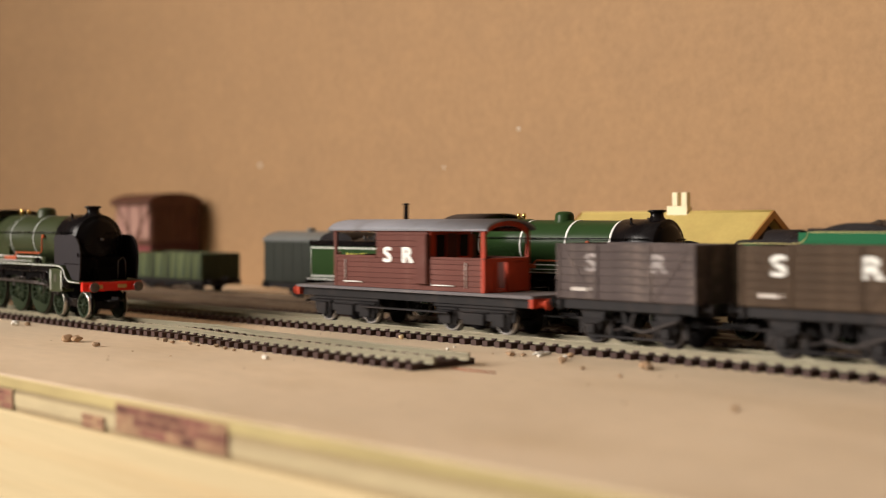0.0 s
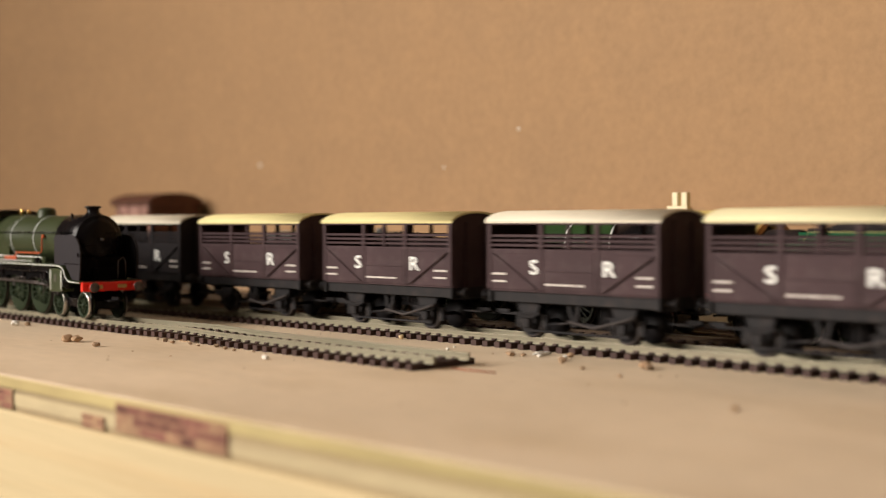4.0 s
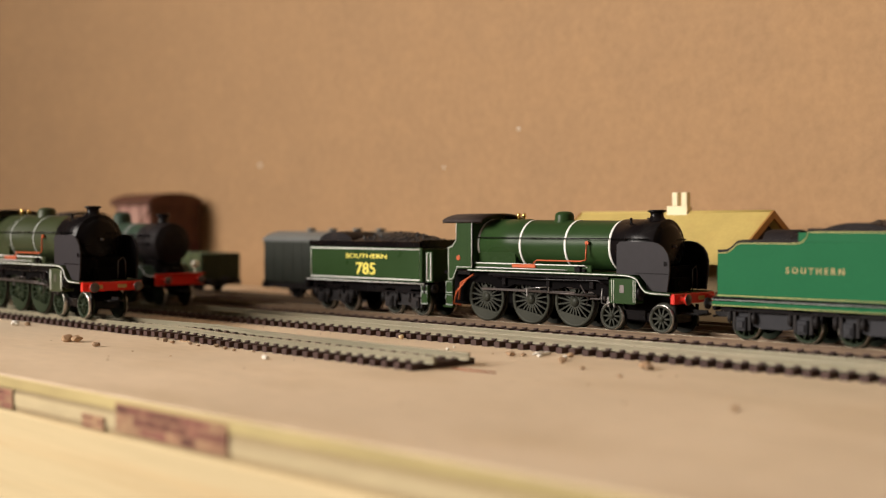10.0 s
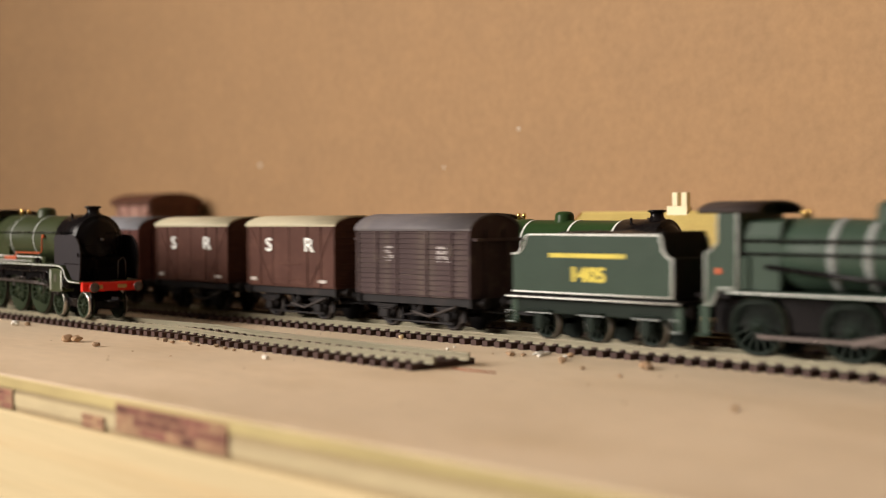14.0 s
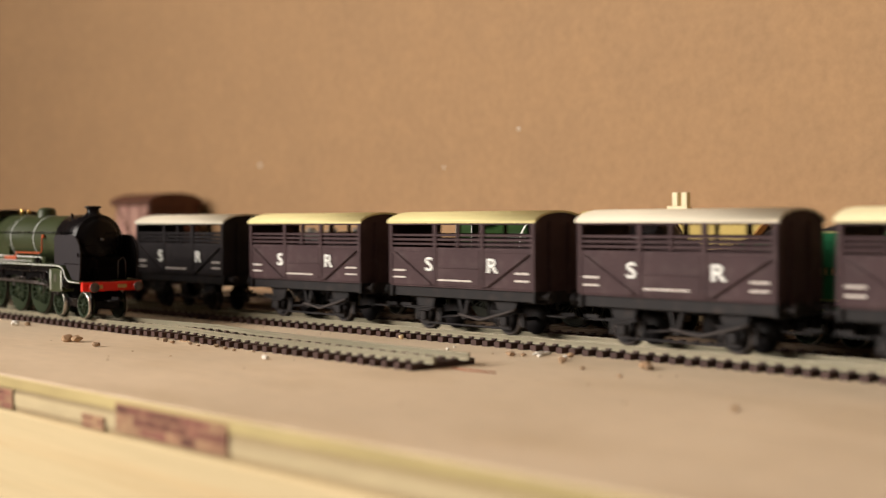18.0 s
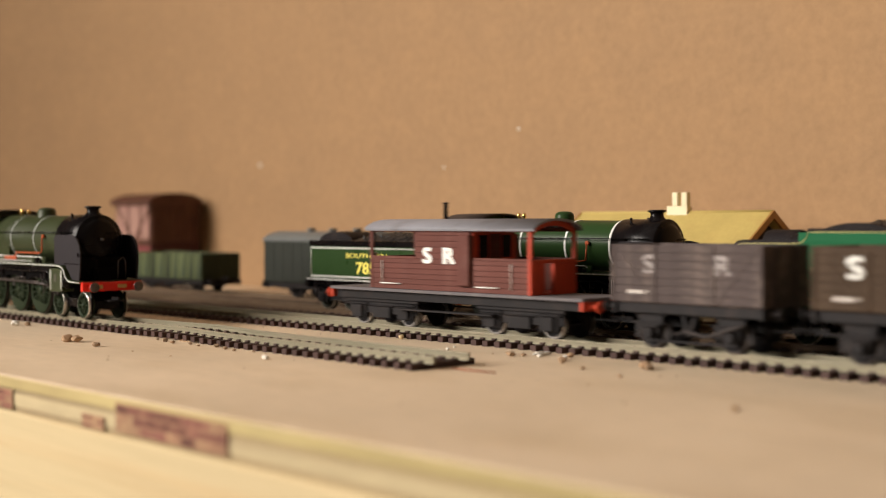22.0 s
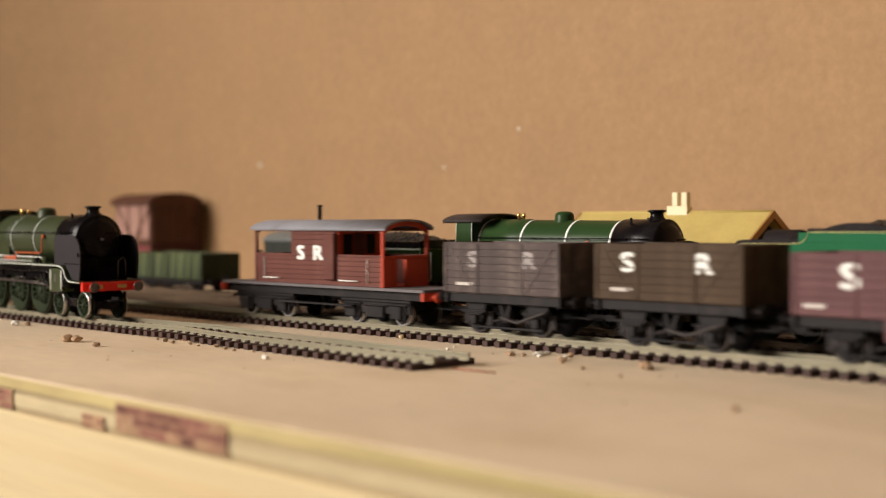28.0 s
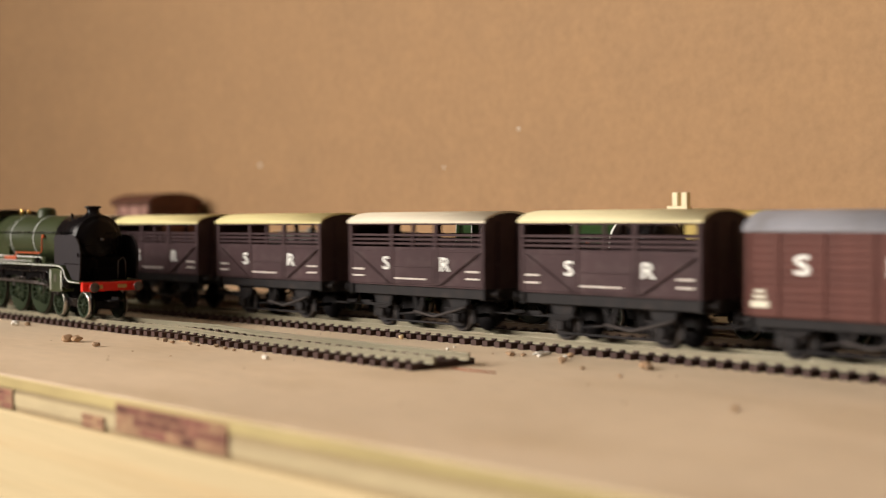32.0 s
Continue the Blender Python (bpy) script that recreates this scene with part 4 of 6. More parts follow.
def cab(t, x0, x1, zf, zw, zr, w, m, line, cut, roof_back, roof_front):
    """Side sheets from x0 to x1 with a cut-out towards the tender, an arched roof and a front with the firebox through it."""
    for s in (-1, 1):
        y0, y1 = sorted((s * w, s * (w - 0.8)))
        bm = bmesh.new()
        prism(bm, [(x0, zf - 6), (x0 + cut * 0.6, zf - 6), (x0 + cut, zf), (x1, zf), (x1, zr), (x0 + cut * 0.9, zr), (x0 + cut * 0.9, zw + 3.2), (x0 + cut * 0.55, zw + 0.8), (x0, zw)], "y", y0, y1)
        part("cab_side", bm, m, t)
        bm = bmesh.new()
        ye = s * (w + 0.05)
        for a, b in (((x0 + 0.6, zf - 5.4), (x0 + 0.6, zw - 0.5)), ((x1 - 0.6, zf + 0.8), (x1 - 0.6, zr - 0.6)), ((x0 + cut, zf + 0.8), (x1 - 0.6, zf + 0.8)), ((x0 + 0.6, zw - 0.5), (x0 + cut * 0.5, zw + 0.4)), ((x0 + cut * 0.5, zw + 0.4), (x0 + cut * 0.95, zw + 3.6)), ((x0 + cut * 0.95, zw + 3.6), (x0 + cut * 0.95, zr - 0.6)), ((x0 + 0.6, zf - 5.4), (x0 + cut * 0.55, zf - 5.4)), ((x0 + cut * 0.55, zf - 5.4), (x0 + cut, zf + 0.2))):
            tube(bm, [(a[0], ye, a[1]), (b[0], ye, b[1])], 0.22, 5)
        part("lining", bm, line, t, "thin pale lining on the cab")
        bm = bmesh.new()
        lathe(bm, [(1.3, 0), (1.3, 0.3), (0.9, 0.34)], at=(0, 0, 0), axis="y", n=14)
        for v in bm.verts:
            v.co.y *= s
            v.co.x += (x0 + x1) / 2 - 1
            v.co.y += s * w
            v.co.z += (zf + zw) / 2
        bmesh.ops.recalc_face_normals(bm, faces=bm.faces[:])
        part("number_roundel", bm, ORANGE, t, "small red cab-side plate")
    bm = bmesh.new()
    pts = [(-w, zf), (w, zf), (w, zr)] + [(w * math.cos(a), zr + 3.4 * math.sin(a)) for a in [math.pi * i / 12 for i in range(1, 12)]] + [(-w, zr)]
    prism(bm, pts, "x", x1 - 0.9, x1)
    part("cab_front", bm, m, t)
    bm = bmesh.new()
    up = [((w + 0.7) * math.cos(a), zr + 3.9 * math.sin(a) ** 1.15) for a in [math.pi * i / 16 for i in range(17)]]
    prism(bm, up + [(y * 0.97, z - 0.8) for y, z in up[::-1]], "x", roof_back, roof_front)
    for f in bm.faces:
        f.smooth = len(f.verts) == 4
    part("cab_roof", bm, CABROOF, t, "dusty dark brown arched cab roof")


def rods(t, xs, r, cyl, y=-11.2, gear=BRIGHT):
    """Coupling and connecting rods with slide bars, at the lowest crank."""
    for s in (-1, 1):
        yy = s * -y if s > 0 else y
        a, b = min(xs), max(xs)
        part("coupling_rod", boxes((a - 1.6, b + 1.6, min(yy, yy + s * 0.6), max(yy, yy + s * 0.6), r - 0.9 + 4.4, r + 0.3 + 4.4)), RODDARK, t, "oily dark steel coupling rod")
        bm = bmesh.new()
        tube(bm, [(sorted(xs)[1], yy + s * 0.9, r + 4.2), (cyl - 10, yy + s * 0.9, r + 3.2)], 0.62)
        box(bm, cyl - 16, cyl, yy - 0.5, yy + 0.5, r + 4.3, r + 5.0, 0.1)
        box(bm, cyl - 16, cyl, yy - 0.5, yy + 0.5, r + 1.6, r + 2.3, 0.1)
        box(bm, cyl - 9, cyl - 5.5, yy - 0.9, yy + 0.9, r + 2.0, r + 4.6, 0.2)
        part("connecting_rod", bm, RODDARK, t, "oily dark connecting rod and slide bars")
        mid = sorted(xs)[1]
        part("return_crank", boxes((mid - 0.5, mid + 0.5, min(yy + s * 0.9, yy + s * 1.7), max(yy + s * 0.9, yy + s * 1.7), r + 1.2, r + 5.4), (mid - 1.6, mid + 0.2, min(yy + s * 1.0, yy + s * 1.6), max(yy + s * 1.0, yy + s * 1.6), r + 4.6, r + 5.6), b=0.2), gear, t, "bright steel return crank")
        part("eccentric_rod", made(tube, [(mid - 1, yy + s * 1.6, r + 5.2), (mid + 13, yy + s * 1.4, r + 6.4)], 0.26), gear, t, "polished valve gear rod")
        part("expansion_link", made(tube, [(mid + 13, yy + s * 1.3, r + 3.6), (mid + 13.6, yy + s * 1.3, r + 6.5), (mid + 13, yy + s * 1.3, r + 9.2)], 0.4), gear, t, "polished valve gear link")
        part("combination_lever", made(tube, [(cyl - 7.2, yy + s * 1.2, r + 6.8), (cyl - 7.6, yy + s * 1.2, r + 0.4), (cyl - 3, yy + s * 1.2, r - 0.6)], 0.32), gear, t, "polished valve gear lever")
        bm = bmesh.new()
        for q in (-4.2, -1.0):
            box(bm, cyl + q - 0.5, cyl + q + 0.5, yy - 0.9, yy + 0.9, r - 1.5, r + 6.5, 0.2)
        box(bm, cyl - 5, cyl - 0.4, yy - 1, yy + 1, r + 0.4, r + 1.2, 0.1)
        box(bm, cyl - 5, cyl - 0.4, yy - 1, yy + 1, r + 4.6, r + 5.4, 0.1)
        part("crosshead", bm, gear, t, "bright steel crosshead")
        bm = bmesh.new()
        tube(bm, [(cyl - 20, yy + s * 0.9, r + 8), (cyl - 15, yy + s * 0.9, r + 1.5), (cyl - 17, yy + s * 0.9, r - 1)], 0.45)
        tube(bm, [(cyl - 28, yy + s * 0.7, r + 6.6), (cyl - 6, yy + s * 0.7, r + 6.2), (cyl - 6, yy + s * 0.7, r + 1.2)], 0.42)
        part("valve_gear", bm, RODDARK, t)


def running_plate(t, pts, w, thick, m, line):
    """pts: (x, z) along the plate's top."""
    low = [(x, z - thick) for x, z in pts[::-1]]
    part("running_plate", made(prism, pts + low, "y", -w, w), m, t)
    for s in (-1, 1):
        bm = bmesh.new()
        tube(bm, [(x, s * (w + 0.05), z - thick * 0.5) for x, z in pts], 0.23, 5)
        part("lining", bm, line, t, "thin white edge line")


def express_engine(name, label, m, wheel, pipes=True, thin=False):
    """Ten-wheeled engine with smoke deflectors. Origin on the rail below the front buffer beam; it faces +x."""
    t = thing(name, label, "model locomotive")
    zb, rb = 37.6, 12.0
    for x in (-112.8, -83.6, -56.8):
        pair(t, "driving_wheel", x, 11.8, 20, wheel, 110)
    for x in (-35.4, -8.3):
        pair(t, "bogie_wheel", x, 6.3, 10, wheel, 0, crank=False)
    part("frames", boxes((-140, -4, -6.2, 6.2, 7, 24), (-136, -50, -7.5, 7.5, 9, 25), b=0.3), DEADBLACK, t)
    part("bogie_frame", boxes((-44, -3, -7.0, 7.0, 4.4, 8.6), (-30, -18, -8, 8, 5, 9.6), b=0.3), BLACK, t)
    c = [(-119.5, 25.6), (-29, 25.6), (-24, 25.5)]
    c += [(-24 + 8.5 * math.sin(radians(a)), 25.5 - 3.5 * (1 - math.cos(radians(a)))) for a in (20, 40, 60)]
    c += [(-14.5, 20.6), (-12.5, 18.8), (-9.5, 18.2), (0.5, 18.0)]
    running_plate(t, c, 16.0, 1.1, m, WHITE)
    # boiler
    lathe_b = bmesh.new()
    lathe(lathe_b, [(0.02, -120), (rb + 0.4, -120), (rb + 0.4, -92), (rb, -91), (rb - 0.5, -34)], at=(0, 0, zb), axis="x", n=44, caps=False)
    part("boiler", lathe_b, m, t, "glossy green boiler")
    fb = bmesh.new()
    prism(fb, [(-rb - 0.2, zb), (-rb + 1, 25), (rb - 1, 25), (rb + 0.2, zb)], "x", -120, -92)
    part("firebox", fb, m, t)
    sb = bmesh.new()
    lathe(sb, [(rb - 0.3, -34.6), (rb + 0.1, -34.3), (rb + 0.1, -11.5), (rb - 0.5, -10.9), (rb - 2.0, -10.8), (rb - 2.2, -10.4), (rb - 4.0, -9.4), (4.0, -8.6), (0.02, -8.4)], at=(0, 0, zb), axis="x", n=44, caps=False)
    smoke = part("smokebox", sb, BLACK, t, "satin black smokebox with a dished door")
    part("saddle", boxes((-32, -12, -8.5, 8.5, 20, 28), b=0.6), DEADBLACK, t)
    # black box added to fill the dark gap below the smokebox
    part("front_cover", boxes((-14, -8, -13.6, 13.6, 18.2, 29), b=0.8), DEADBLACK, t)
    for y in (-3, 3):
        part("door_strap", boxes((-9.4, -8.3, y - 0.5 if y > 0 else -9, y + 0.5 if y < 0 else 9, zb + y - 0.4, zb + y + 0.4), b=0.1), BLACK, smoke)
    hb = bmesh.new()
    lathe(hb, [(0.7, -8.6), (0.7, -7.2), (0.01, -7.1)], at=(0, 0, zb), axis="x", n=10)
    part("door_handle", hb, DULLSTEEL, smoke)
    for x, r in ((-116.0, rb + 0.4), (-88.8, rb), (-61.0, rb - 0.24), (-35.3, rb - 0.46))[:3 if thin else 4]:
        band(t, x, r, zb, STEPLINE if thin else WHITE, 0.42 if thin else 0.6)
    chimney(t, -17.6, 49.3, 53.8, 3.0)
    dome(t, -71.0, 48.6, 53.6, 4.6, m)
    for x in (-98.5,):
        for y in (-1.9, 1.9):
            v = bmesh.new()
            lathe(v, [(0.9, 49), (0.7, 50.5), (1.0, 51), (1.0, 52.4), (0.5, 53)], at=(x, y, 0), n=10)
            part("safety_valve", v, BRASS, t, "polished brass valve")
    v = bmesh.new()
    lathe(v, [(0.5, 49), (0.5, 51.8), (0.9, 52), (0.9, 53)], at=(-113, 2, 0), n=8)
    part("whistle", v, BRASS, t, "small brass whistle")
    for s in (-1, 1):
        # handrail, pipe runs, deflector, cylinder
        bm = bmesh.new()
        tube(bm, [(-117, s * (rb + 0.9), zb + 3.4), (-13, s * (rb + 0.9), zb + 3.4)], 0.26)
        for x in (-112, -96, -80, -64, -48, -26, -18):
            lathe(bm, [(0.42, 0), (0.42, 0.8)], at=(x, s * rb + (0 if s > 0 else -0.8), zb + 3.4), axis="y", n=6)
        part("handrail", bm, BLACK, t)
        bm = bmesh.new()
        prism(bm, [(-28.5, 25.4), (-16, 25.4), (-9, 18.6), (-1.6, 18.4), (-0.4, 27), (-0.4, 31.5), (-1.2, 34.6), (-3.2, 37.3), (-6.2, 39.2), (-9.8, 39.9), (-26.6, 39.9), (-28.4, 38.6)], "y", s * 14.3, s * 15.1)
        d = part("smoke_deflector", bm, GREYBLACK, t, "dark grey smoke deflector plate")
        bm = bmesh.new()
        prism(bm, [(-27.5, 25.4), (-16, 25.4), (-9, 19), (-2.0, 18.8), (-0.7, 27), (-0.7, 31.5), (-1.5, 34.4), (-3.4, 37.0), (-6.3, 38.9), (-9.8, 39.6), (-26.4, 39.6)], "y", s * 13.8, s * 14.25)
        part("inner_face", bm, DEADBLACK, d, "black inside of the deflector")
        part("seam", boxes((-18, -0.9, min(s * 15.1, s * 15.2), max(s * 15.1, s * 15.2), 26.0, 26.3), b=0), BLACK, d)
        part("lubricator", boxes((-53, -49.6, min(s * 12.8, s * 14.8), max(s * 12.8, s * 14.8), 25.6, 28), (-48.6, -46.8, min(s * 13, s * 14.6), max(s * 13, s * 14.6), 25.6, 27.2), (-52, -47, min(s * 13.6, s * 14), max(s * 13.6, s * 14), 28, 28.5), b=0.2), BLACK, t)
        kn = bmesh.new()
        lathe(kn, [(0.8, 0), (0.6, 0.6), (0.45, 2.0), (0.75, 2.4), (0.01, 2.9)], at=(-27, s * 6.4, zb + 10.0), n=10)
        part("snifting_valve", kn, BLACK, smoke)
        part("handhold", boxes((-3.2, -1.4, min(s * 15.1, s * 15.25), max(s * 15.1, s * 15.25), 29.5, 31.5), b=0.02), BLACK, d)
        bm = bmesh.new()
        prism(bm, [(-30.6, 12.6), (-17.6, 12.6), (-16.8, 13.4), (-16.8, 22.6), (-17.6, 23.6), (-30.6, 23.6), (-31.4, 22.6), (-31.4, 13.4)], "y", s * 10.5, s * 16.6)
        cy = part("cylinder", bm, m, t, "green cylinder casing")
        bm = bmesh.new()
        for x in (-30.0, -18.2):
            for x2 in (x, x + 1.1):
                tube(bm, [(x2, s * 16.65, 13.2), (x2, s * 16.65, 23.0)], 0.16, 4)
        part("lining", bm, WHITE, cy)
        part("maker_plate", boxes((-25.6, -23.2, min(s * 16.6, s * 16.75), max(s * 16.6, s * 16.75), 17.4, 20.8), b=0.05), DULLSTEEL, cy)
        bm = bmesh.new()
        lathe(bm, [(3.4, 0), (3.4, 1.4), (2.4, 2.0), (0.9, 2.2), (0.9, 3.2), (0.01, 3.3)], at=(-16.8, s * 13.4, 17.4), axis="x", n=18)
        part("cylinder_cover", bm, BLACK, cy)
        # black strip put in for the shade and pipes under the running plate
        part("plate_bracket", boxes((-108, -34, min(s * 13.2, s * 13.8), max(s * 13.2, s * 13.8), 22.6, 24.6), b=0.15), BLACK, t)
        for x in (-98, -70, -44):
            part("hanging_bracket", boxes((x - 1.2, x + 1.2, min(s * 12.4, s * 13.6), max(s * 12.4, s * 13.6), 18.2, 24.4), b=0.3), BLACK, t)
        # black sheet stands in for shade and dark gear over the wheel tops
        bm = bmesh.new()
        prism(bm, [(-121, 24.4), (-121, 19.2), (-108, 18.6), (-104, 16.6), (-97, 17.0), (-92, 18.8), (-78, 18.2), (-72, 16.4), (-66, 17.2), (-60, 18.6), (-46, 17.4), (-40, 15.0), (-33, 15.2), (-33, 24.4)], "y", s * 11.9, s * 12.3)
        part("motion_plate", bm, DEADBLACK, t, "black plate standing in for shade and gear above the wheels")
        part("steam_pipe", made(tube, [(-104, s * 14.2, 22.4), (-74, s * 14.2, 21.6), (-40, s * 14.2, 22.2), (-34, s * 14.0, 20)], 0.5), BLACK, t)
        part("splasher", boxes((-120, -44, min(s * 12.4, s * 13.4), max(s * 12.4, s * 13.4), 25.6, 28.8), b=0.6), m, t)
        bm = bmesh.new()
        tube(bm, [(-119.5, s * 13.6, 28.6), (-48, s * 13.6, 28.6), (-46, s * 13.6, 27.8)], 0.28, 5)
        tube(bm, [(-119.5, s * 13.6, 26.4), (-58, s * 13.6, 26.4)], 0.24, 5)
        part("lining", bm, WHITE, t)
        if pipes:
            bm = bmesh.new()
            tube(bm, [(-92, s * 13.9, 28.2), (-79, s * 13.9, 28.4), (-76.5, s * 13.9, 30.6), (-50.5, s * 13.4, 30.6), (-47.5, s * 13.2, 31.2), (-47, s * 13.0, 38.6)], 0.42)
            lathe(bm, [(1.0, 0), (1.0, 1.2)], at=(-47, s * 12.6 - 0.6, 39), axis="y", n=10)
            part("copper_pipe", bm, ORANGE, t, "orange copper feed pipe")
            part("ejector", boxes((-92, -77, min(s * 13.5, s * 14.3), max(s * 13.5, s * 14.3), 26.8, 28.6), b=0.3), ORANGE, t, "orange fitting on the running plate")
            bm = bmesh.new()
            tube(bm, [(-117, s * 14.6, 23), (-126, s * 14.6, 18.5), (-127.5, s * 14.6, 10)], 0.5)
            tube(bm, [(-121, s * 14.6, 21), (-129, s * 14.6, 14), (-131, s * 14.6, 8), (-126, s * 14.6, 7.5)], 0.5)
            part("injector_pipe", bm, ORANGE, t, "orange injector pipes below the cab")
        bm = bmesh.new()
        tube(bm, [(-3, s * 9.5, 18), (-3, s * 9.5, 27), (-2.6, s * 8.2, 29), (-2.6, s * 5.5, 27.5), (-2.6, s * 5.2, 18)], 0.26)
        part("front_handrail", bm, BLACK if s < 0 else DULLSTEEL, t)
        buffer(t, 2.4, s * 11.2, 15.4, 0.8, RED)
        panel_lines(t, -135.7, -131.3, 7.2, 12.2, s * 15.45, STEPLINE, 0.3)
        panel_lines(t, -135.7, -131.3, 13.4, 18.8, s * 15.45, STEPLINE, 0.3)
        part("cab_step", boxes((-136, -131, min(s * 13.6, s * 15.4), max(s * 13.6, s * 15.4), 6.6, 19.4), (-137, -130.5, min(s * 13.2, s * 16.4), max(s * 13.2, s * 16.4), 6, 6.8), b=0.2), m, t)
    part("buffer_beam", boxes((0.2, 2.4, -15.2, 15.2, 13.3, 17.7), b=0.25), RED, t, "bright red buffer beam")
    for x0, x1 in ((-7.4, -5.0), (2.6, 7.2)):
        part("painted_mark", boxes((2.38, 2.5, x0, x1, 14.6, 16.3), b=0), GOLD, t, "small unreadable gold marking")
    part("guard_iron", boxes((-3, -1.6, -9, -8, 2.4, 12.4), (-3, -1.6, 8, 9, 2.4, 12.4), b=0.1), BLACK, t)
    coupling(t, 0, 1)
    rods(t, (-112.8, -83.6, -56.8), 11.8, -31.4, gear=DULLSTEEL if thin else GEAR)
    cab(t, -134.5, -117.0, 25.6, 36.2, 49.0, 15.4, m, WHITE, 6.5, -137.5, -110.5)
    part("cab_floor", boxes((-138, -120, -14.4, 14.4, 22.6, 24.4), b=0.2), BLACK, t)
    bh = bmesh.new()
    lathe(bh, [(11, -121), (11, -123.5), (0.02, -124)], at=(0, 0, 36), axis="x", n=24, caps=False)
    part("backhead", bh, BLACK, t)
    return t


def coal_heap(t, x0, x1, w, z0, h, seed, parentname="coal"):
    rnd = random.Random(seed)
    bm = bmesh.new()
    nx, ny = 26, 12
    g = {}
    for i in range(nx + 1):
        for j in range(ny + 1):
            u, v = i / nx, j / ny * 2 - 1
            e = (1 - abs(2 * u - 1) ** 3) * (1 - abs(v) ** 2.2)
            z = z0 + h * e * (0.75 + 0.5 * noise.noise(Vector((u * 5, v * 2, seed)))) + rnd.uniform(-0.35, 0.35)
            g[i, j] = bm.verts.new((x0 + (x1 - x0) * u + rnd.uniform(-0.3, 0.3), w * v, max(z, z0 - 0.5)))
    for i in range(nx):
        for j in range(ny):
            bm.faces.new([g[i, j], g[i + 1, j], g[i + 1, j + 1], g[i, j + 1]])
    for _ in range(120):
        u, v = rnd.uniform(0.08, 0.92), rnd.uniform(-0.8, 0.8)
        e = (1 - abs(2 * u - 1) ** 3) * (1 - abs(v) ** 2.2)
        z = z0 + h * e * (0.75 + 0.5 * noise.noise(Vector((u * 5, v * 2, seed))))
        r = rnd.uniform(0.5, 1.1)
        m = Matrix.Translation((x0 + (x1 - x0) * u, w * v, z)) @ Euler((rnd.random() * 6, rnd.random() * 6, 0)).to_matrix().to_4x4() @ Matrix.Diagonal((r, r * 0.8, r * 0.65, 1))
        bmesh.ops.create_icosphere(bm, subdivisions=1, radius=1, matrix=m)
    part(parentname, bm, COAL, t, "heaped black coal")


def panel_lines(t, x0, x1, z0, z1, y, m, r=0.3):
    bm = bmesh.new()
    tube(bm, [(x0, y, z0), (x0, y, z1), (x1, y, z1), (x1, y, z0), (x0, y, z0)], r, 5)
    part("lining", bm, m, t, "thin border line")


def bogie(t, xs, r, wheel, rolls=False, m=FRAME):
    mid = sum(xs) / len(xs)
    for s in (-1, 1):
        def yy(a, b):
            return sorted((s * a, s * b))
        a, b = min(xs), max(xs)
        bm = bmesh.new()
        low = [(b + 7.5, 12.8), (b + 7.5, 8.6), (b + 3.4, 6.6), (b - 3.4, 6.6), (mid + 6, 5.2), (mid - 6, 5.2), (a + 3.4, 6.6), (a - 3.4, 6.6), (a - 7.5, 8.6), (a - 7.5, 12.8)]
        prism(bm, [(a - 4, 14.0)] + [(b + 4, 14.0)] + low, "y", *yy(10.8, 12.0))
        frame_plate = part("bogie_frame", bm, m, t)
        for x in xs:
            part("axlebox", boxes((x - 2.3, x + 2.3, *yy(12.0, 14.2), 4.0, 9.8), (x - 1.5, x + 1.5, *yy(14.2, 14.8), 5.0, 8.2), b=0.35), m, frame_plate)
            bm = bmesh.new()
            for e in (-3.5, 3.5):
                box(bm, x + e - 0.7, x + e + 0.7, *yy(12.0, 13.4), 4.2, 13.6, 0.15)
            box(bm, x - 4.4, x + 4.4, *yy(12.0, 13.6), 12.4, 14.2, 0.25)
            part("horn_guide", bm, FRAME, frame_plate)
            for e in (-5.6, 5.6):
                bm = bmesh.new()
                lathe(bm, [(0.6, 6.8), (0.6, 7.6), (1.2, 7.8), (1.2, 10.6), (0.7, 10.8), (0.7, 12.0)], at=(x + e, s * 13.0, 0), n=10)
                part("spring", bm, FRAME, frame_plate)
    for x in xs:
        pair(t, "tender_wheel", x, r, 10, wheel, 0, rolls, crank=False)


